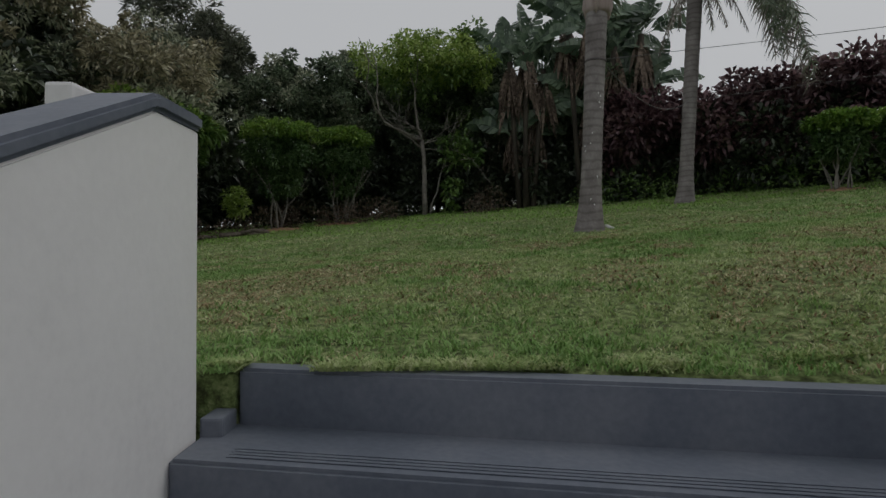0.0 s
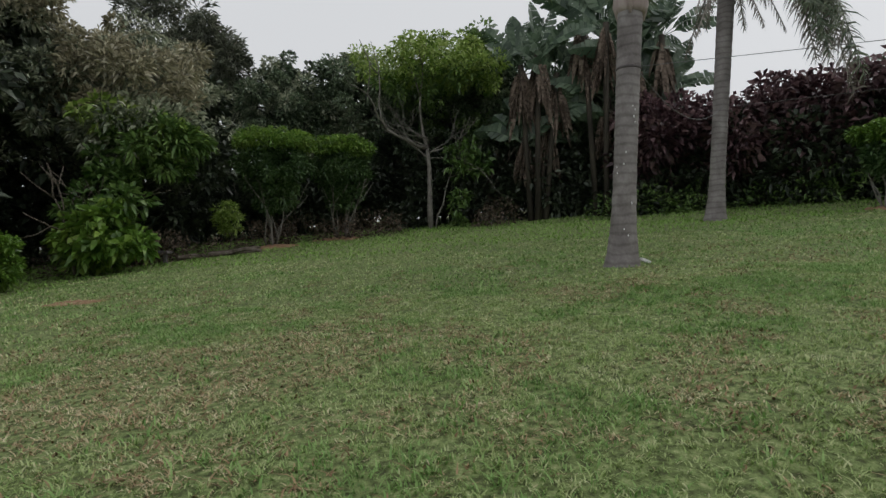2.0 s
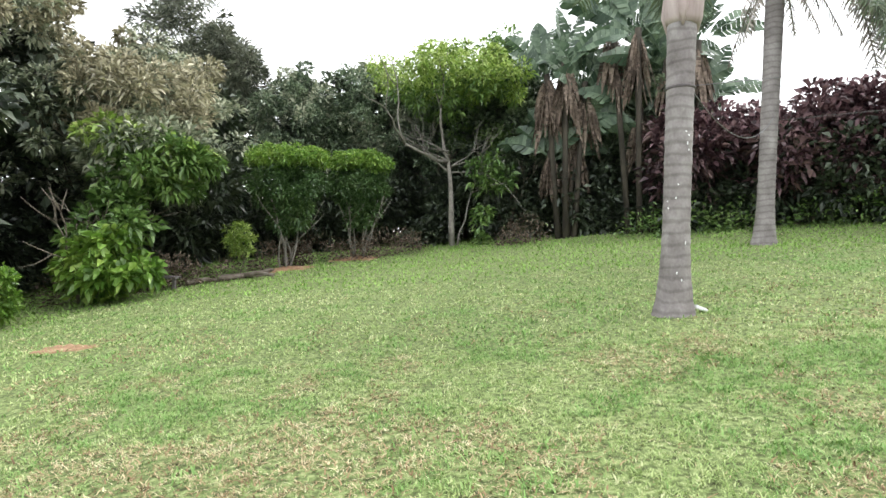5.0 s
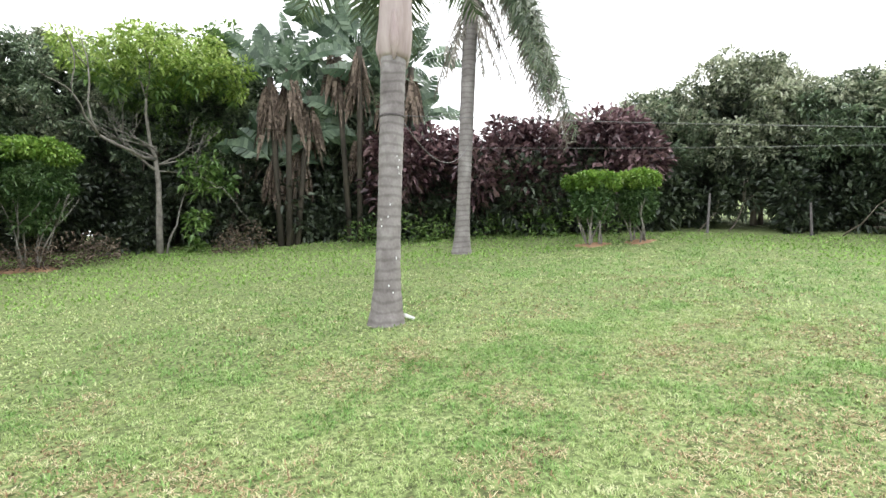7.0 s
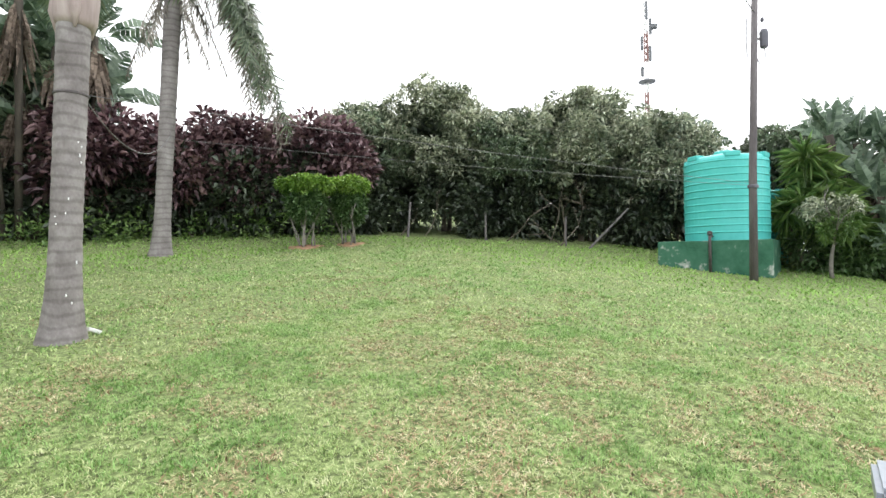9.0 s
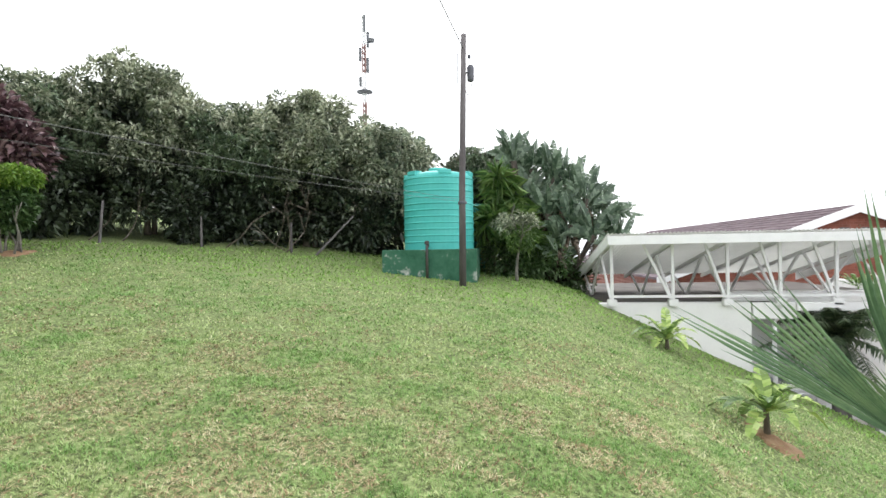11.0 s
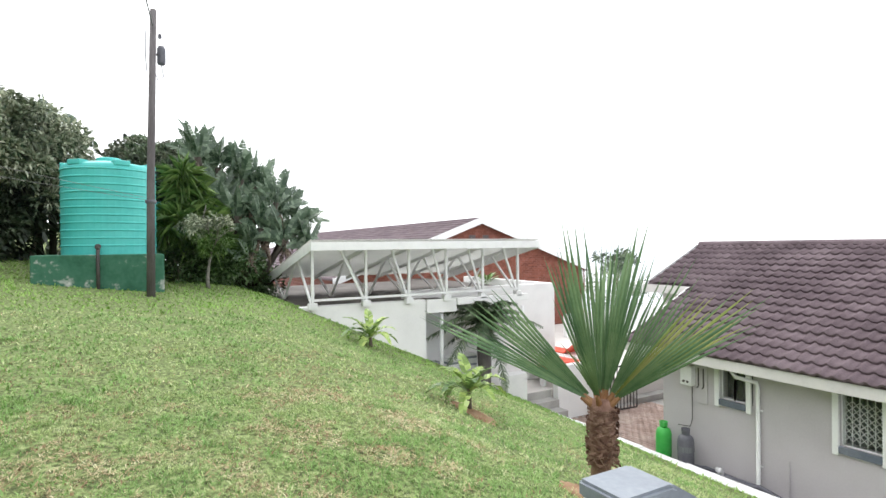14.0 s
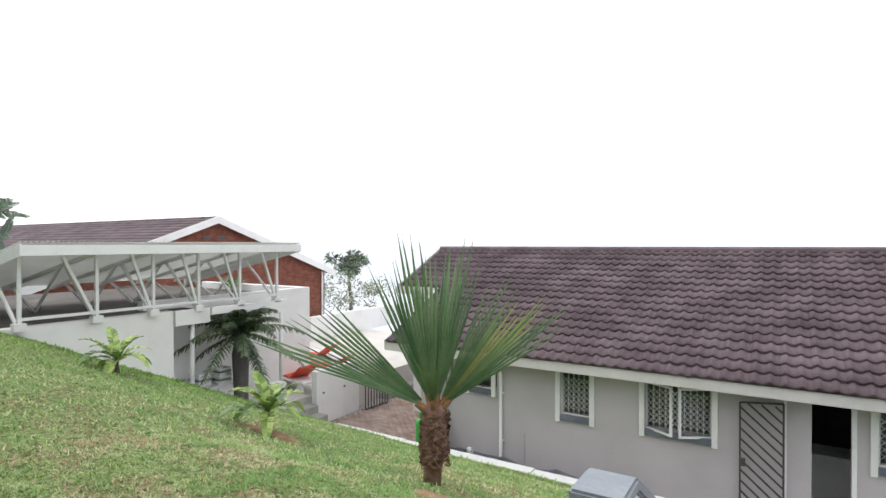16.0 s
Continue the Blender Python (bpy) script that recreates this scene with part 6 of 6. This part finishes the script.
def lounger(x, y, turn, label):
    t = thing("sun_lounger", label, "lounger", (x, y, -0.95), group="red sun loungers", turn=turn)
    part("frame", box(bmesh.new(), (-0.32, -0.9, 0.26), (0.32, 0.9, 0.32), 0.02), WHITEPLASTIC, t)
    bk = box(bmesh.new(), (-0.30, 0.0, 0.0), (0.30, 0.58, 0.05), 0.02)
    bmesh.ops.transform(bk, matrix=Matrix.Translation((0, 0.25, 0.33)) @ Matrix.Rotation(radians(36), 4, "X"), verts=bk.verts)
    part("backrest", bk, REDCUSHION, t, "orange-red canvas backrest")
    part("seat", box(bmesh.new(), (-0.29, -0.88, 0.325), (0.29, 0.25, 0.37), 0.02), REDCUSHION, t, "orange-red canvas seat")
    for sx in (-0.28, 0.28):
        for sy in (-0.75, 0.7):
            w = bmesh.new()
            bmesh.ops.create_cone(w, cap_ends=True, segments=16, radius1=0.13, radius2=0.13, depth=0.05, matrix=pose(sx, sy, 0.13, 0, 90))
            part("leg", w, WHITEPLASTIC, t)
    return t


lounger(12.1, -8.4, 100, "orange-red canvas lounger on white plastic legs")
lounger(12.15, -7.08, 80, "orange-red canvas lounger with a raised back")
lounger(13.6, -9.3, 95, "orange-red canvas lounger near the wall")
tb = thing("terrace_table", "white plastic table with folded towels", "table", (11.85, -4.0, -0.95))
part("tabletop", box(bmesh.new(), (-0.36, -0.8, 0.70), (0.36, 0.8, 0.74), 0.015), WHITEPLASTIC, tb)
for sx in (-0.3, 0.3):
    for sy in (-0.72, 0.72):
        part("leg", bar(bmesh.new(), (sx, sy, 0), (sx, sy, 0.70), 0.05), WHITEPLASTIC, tb)
for i, (sx, sy) in enumerate(((-0.1, 0.5), (0.05, -0.05), (-0.05, -0.5))):
    pl = thing("folded_towel", "folded dark and pale towel on the table", "towel", (11.85 + sx, -4.0 + sy, -0.21))
    for k in range(4 + i):
        part("fold", box(bmesh.new(), (-0.2, -0.16, 0.002 + 0.06 * k), (0.2, 0.16, 0.058 + 0.06 * k), 0.02), (COPING, WHITEPLASTIC, WHITEPLASTIC)[(k + i) % 3], pl)
bp = thing("agave_plant", "green spiky plant on the terrace wall", "plant", (15.2, -7.4, 1.54))
for k in range(18):
    a = 2.4 * k
    v, f = paddle((0, 0, 0), (math.cos(a), math.sin(a), 0.5 + 0.08 * k), 0.75, 0.10, 0.3, 0.0)
    grid_mesh("leaf", v, f, MIDLEAF, bp)
# The same darkened floor colour continues here, standing for shade.
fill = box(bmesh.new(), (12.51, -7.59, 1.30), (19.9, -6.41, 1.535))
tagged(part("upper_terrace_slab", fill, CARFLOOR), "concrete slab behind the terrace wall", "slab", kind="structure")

# brick house trim
bd = part("downpipe", tube(bmesh.new(), [(GX - 0.06, GY - 6.0, 1.6), (GX - 0.06, GY - 6.0, YARD)], 0.05, 8), WHITE, brickhouse, "white downpipe")
part("gutter", box(bmesh.new(), (GX - 0.3, GY - 6.82, 1.50), (46, GY - 6.71, 1.60)), WHITE, brickhouse)
for y in (-0.35, 0.35):
    part("air_brick", box(bmesh.new(), (GX - 0.02, GY + y - 0.16, GZ - 0.85), (GX - 0.003, GY + y + 0.16, GZ - 0.70)), DARKMETAL, brickhouse)

# trees beyond the yard
leafy_tree("tree", "bare grey frangipani beyond the terrace", "tree", 22.5, -20.5, [(0, 0, (0, 0, 1), 1.6, 0.12, 4), (0.2, 0.1, (0.5, 0.3, 1), 1.5, 0.09, 4), (-0.2, 0, (-0.4, -0.4, 1), 1.5, 0.09, 4)],
           [(BUSHLEAF, [((22.5, -20.5, 0.2), (2.6, 2.6, 1.0), 40, 44, 0.4, 0.22, 0.05)])], bark=MATS["pale_bark"])
tallp = thing("palm_tree", "small dark umbrella-headed tree far behind", "tree", (27.0, -26.5, -6.0))
part("trunk", tube(bmesh.new(), [(0, 0, 0), (0.2, 0, 5), (0.2, 0.3, 8.0)], [0.16, 0.12, 0.09], 8), BARK, tallp)
v, f = stack([crown((0.2, 0.3, 7.9), (1.5, 1.5, 0.3), 12, 50, 0.3, 0.45, 0.05), crown((-1.3, 1.4, 7.2), (0.7, 0.7, 0.2), 6, 40, 0.3, 0.4, 0.05), crown((1.7, -1.0, 7.1), (0.7, 0.7, 0.2), 6, 40, 0.3, 0.4, 0.05)])
grid_mesh("crown", v, f, DARKLEAF, tallp)

# ---- pole fittings, cables, mast ----
part("transformer", lathe(bmesh.new(), [(0.05, 4.20), (0.07, 4.23), (0.072, 4.48), (0.05, 4.53)], 16, (0.16, -0.22)), GREYMETAL, pole, "small dark grey pole transformer")
part("bracket", bar(bmesh.new(), (0.03, -0.06, 4.36), (0.16, -0.2, 4.36), 0.03), DARKMETAL, pole)
part("insulator", lathe(bmesh.new(), [(0.02, 4.66), (0.035, 4.69), (0.025, 4.74)], 10, (0.15, -0.2)), GREYMETAL, pole)
part("lead", tube(bmesh.new(), [(0.16, -0.22, 4.21), (0.15, -0.25, 4.0), (0.08, -0.16, 3.9), (0.04, -0.10, 4.05)], 0.01, 6), GREYMETAL, pole)
part("lead", tube(bmesh.new(), [(-0.06, 0.02, 4.7), (-0.09, 0.03, 4.3), (-0.05, 0.02, 4.0)], 0.01, 6), GREYMETAL, pole)
part("wire_band", lathe(bmesh.new(), [(0.082, 1.72), (0.09, 1.73), (0.09, 1.77), (0.082, 1.78)], 14, (0.0, -0.02)), GREYMETAL, pole)
CABLE = material("grey_cable", [(0.12, 0.12, 0.12), (0.17, 0.17, 0.17), (0.22, 0.22, 0.22)], scale=9, fine=40, rough=0.7, bump=0)


def cable(p, q, sag, r, label):
    p, q = Vector(p), Vector(q)
    n = 24
    return tagged(part("cable", tube(bmesh.new(), [p.lerp(q, k / n) - Vector((0, 0, sag * 4 * (k / n) * (1 - k / n))) for k in range(n + 1)], r, 6), CABLE, smooth=True), label, "cable")


cable((2.02, 6.92, 4.00), (10.88, 2.56, 3.74), 0.05, 0.0035, "thin grey cable from the palm to the pole")
cable((5.18, 11.2, 4.72), (10.88, 2.58, 3.70), 0.06, 0.0035, "thin grey cable from the far palm to the pole")
cable((2.0, 6.90, 4.00), (5.1, 11.15, 4.75), 0.42, 0.0055, "slack grey cable between the two palms")
cable((10.90, 2.46, 6.75), (-12, 5.0, 8.0), 0.3, 0.010, "overhead service cable running from the pole")
mast = thing("radio_mast", "tall thin red and white lattice radio mast with antennas", "mast", (27.7, 8.6, -6.0))
REDMAST = material("mast_red", [(0.22, 0.14, 0.125), (0.29, 0.18, 0.165), (0.34, 0.23, 0.21)], scale=2, fine=20, rough=0.6, bump=0)
for k in range(14):
    z0 = 1.5 * k
    mt = REDMAST if k % 2 == 0 else WHITE
    sec = bmesh.new()
    for i in range(3):
        a, b = 2 * math.pi * i / 3, 2 * math.pi * (i + 1) / 3
        pa, pb = Vector((0.10 * math.cos(a), 0.10 * math.sin(a), 0)), Vector((0.10 * math.cos(b), 0.10 * math.sin(b), 0))
        bar(sec, pa + Vector((0, 0, z0)), pa + Vector((0, 0, z0 + 1.5)), 0.055)
        for s in range(5):
            bar(sec, pa + Vector((0, 0, z0 + 0.3 * s)), pb + Vector((0, 0, z0 + 0.3 * s + 0.3)), 0.03)
    part("mast_section", sec, mt, mast)
for z, dy, tall in ((18.0, -0.2, 0.75), (18.6, 0.2, 0.7), (19.3, -0.22, 0.8), (17.3, 0.2, 0.5), (20.1, -0.05, 0.9)):
    part("antenna", box(bmesh.new(), (-0.14, dy - 0.06, z), (0.0, dy + 0.06, z + tall), 0.02), CURTAIN, mast)
part("platform", lathe(bmesh.new(), [(0.15, 16.95), (0.42, 17.0), (0.42, 17.06), (0.15, 17.1)], 12), CURTAIN, mast)
part("dish", lathe(bmesh.new(), [(0.05, 19.55), (0.2, 19.6), (0.22, 19.75), (0.05, 19.8)], 12, (0.0, -0.35)), CURTAIN, mast)

# fence posts and fallen branches at the hedge foot
for x, y, h, lx, ly in ((11.9, 8.6, 0.75, 0, 0), (13.0, 6.9, 0.8, 0, 0), (12.9, 6.3, 1.0, 0.35, -0.9), (10.6, 10.1, 0.95, 0.12, 0.0), (15.0, 1.9, 0.9, 0.1, 0.1)):
    fp = thing("fence_post", "weathered grey fence post under the trees", "post", (x, y, gz(x, y) - 0.05))
    part("post_shaft", tube(bmesh.new(), [(0, 0, 0), (lx * 0.5, ly * 0.5, h * 0.5), (lx, ly, h)], [0.032, 0.028, 0.022], 7), POLEWOOD, fp)
for i in range(8):
    s = rng.uniform(0, 1)
    x, y = 11.0 + 3.2 * s + rng.normal(0, 0.2), 10.3 - 5.0 * s + rng.normal(0, 0.3)
    br = thing("bare_branch", "bare pale twisting branch under the trees", "branch", (x, y, gz(x, y) - 0.03))
    bm = bmesh.new()
    limbs(bm, (0, 0, 0), (rng.normal(0, 0.6), rng.normal(0, 0.6), 1), rng.uniform(0.6, 0.95), 0.018, 1, 0.6, 0.1)
    part("branch_wood", bm, BARK, br, smooth=True)
for x, y, a, ln in ((-5.0, 12.2, 20, 1.1), (-4.6, 12.4, -30, 0.9), (-5.5, 11.9, 60, 0.8), (-5.1, 12.5, 5, 1.3), (-4.3, 12.5, 80, 0.7)):
    lg = thing("fallen_log", "dry fallen branch in the bed", "log", (x, y, gz(x, y)))
    c, s = math.cos(radians(a)), math.sin(radians(a))
    part("log_wood", tube(bmesh.new(), [(0, 0, 0.06), (c * ln / 2, s * ln / 2, 0.12), (c * ln, s * ln, 0.08)], [0.05, 0.045, 0.03], 7), BARK, lg)
bench = thing("low_bench", "broken low dark wooden bench in the bed", "bench", (-5.9, 11.6, gz(-5.9, 11.6)))
part("bench_plank", box(bmesh.new(), (-0.4, -0.12, 0.22), (0.4, 0.12, 0.27), 0.01), POLEWOOD, bench)
for sx in (-0.32, 0.32):
    part("leg", bar(bmesh.new(), (sx, 0, 0), (sx, 0, 0.22), 0.06), POLEWOOD, bench)
hedge_band("bed_litter", "dry twigs and leaf litter in the bed", [(-7.5, 10.6), (-5.5, 12.3), (-4.3, 13.6), (-2.5, 15.0), (0, 15.9), (2.5, 14.9)], 0.16, 0.6, 9000, 0.09, 0.035, DRYLEAF, lumpy=0.1, kind="stuff")
stone = thing("white_stone", "flat white stone at the foot of the palm", "stone", (2.12, 6.98, gz(2.12, 6.98) + 0.02))
sb = box(bmesh.new(), (-0.06, -0.03, 0), (0.06, 0.03, 0.035), 0.01)
bmesh.ops.transform(sb, matrix=Matrix.Rotation(0.4, 4, "Y"), verts=sb.verts)
part("stone_block", sb, WHITE, stone)
leafy_tree("dracaena", "tall spiky dracaena beside the tank", "plant", 13.9, 1.9, [(0, 0, (0, 0, 1), 0.9, 0.05, 1), (0.2, -0.2, (0.2, -0.2, 1), 0.7, 0.05, 1)],
           [(MIDLEAF, [((13.9, 1.9, 3.7), (0.5, 0.5, 0.8), 14, 60, 0.15, 0.55, 0.045), ((14.0, 1.4, 3.0), (0.5, 0.5, 0.6), 12, 60, 0.15, 0.5, 0.045)])])
# Added backing: shade-dark leaves fill the gaps between the paddles.
hedge_band("far_hedge", "added backing of shade-dark leaves behind the wild bananas", [(16.4, 2.4), (16.3, 0.9), (16.2, -0.2)], 2.9, 0.6, 4200, 0.28, 0.13, SHADETINTLEAF, lumpy=0.6, kind="stuff")
hedge_band("shrubbery", "mixed low shrubs beside the carport", [(13.6, 2.0), (14.2, 0.9), (14.6, 0.2), (15.6, -0.1)], 1.0, 0.5, 4200, 0.15, 0.06, CLIPPED, lumpy=0.6)
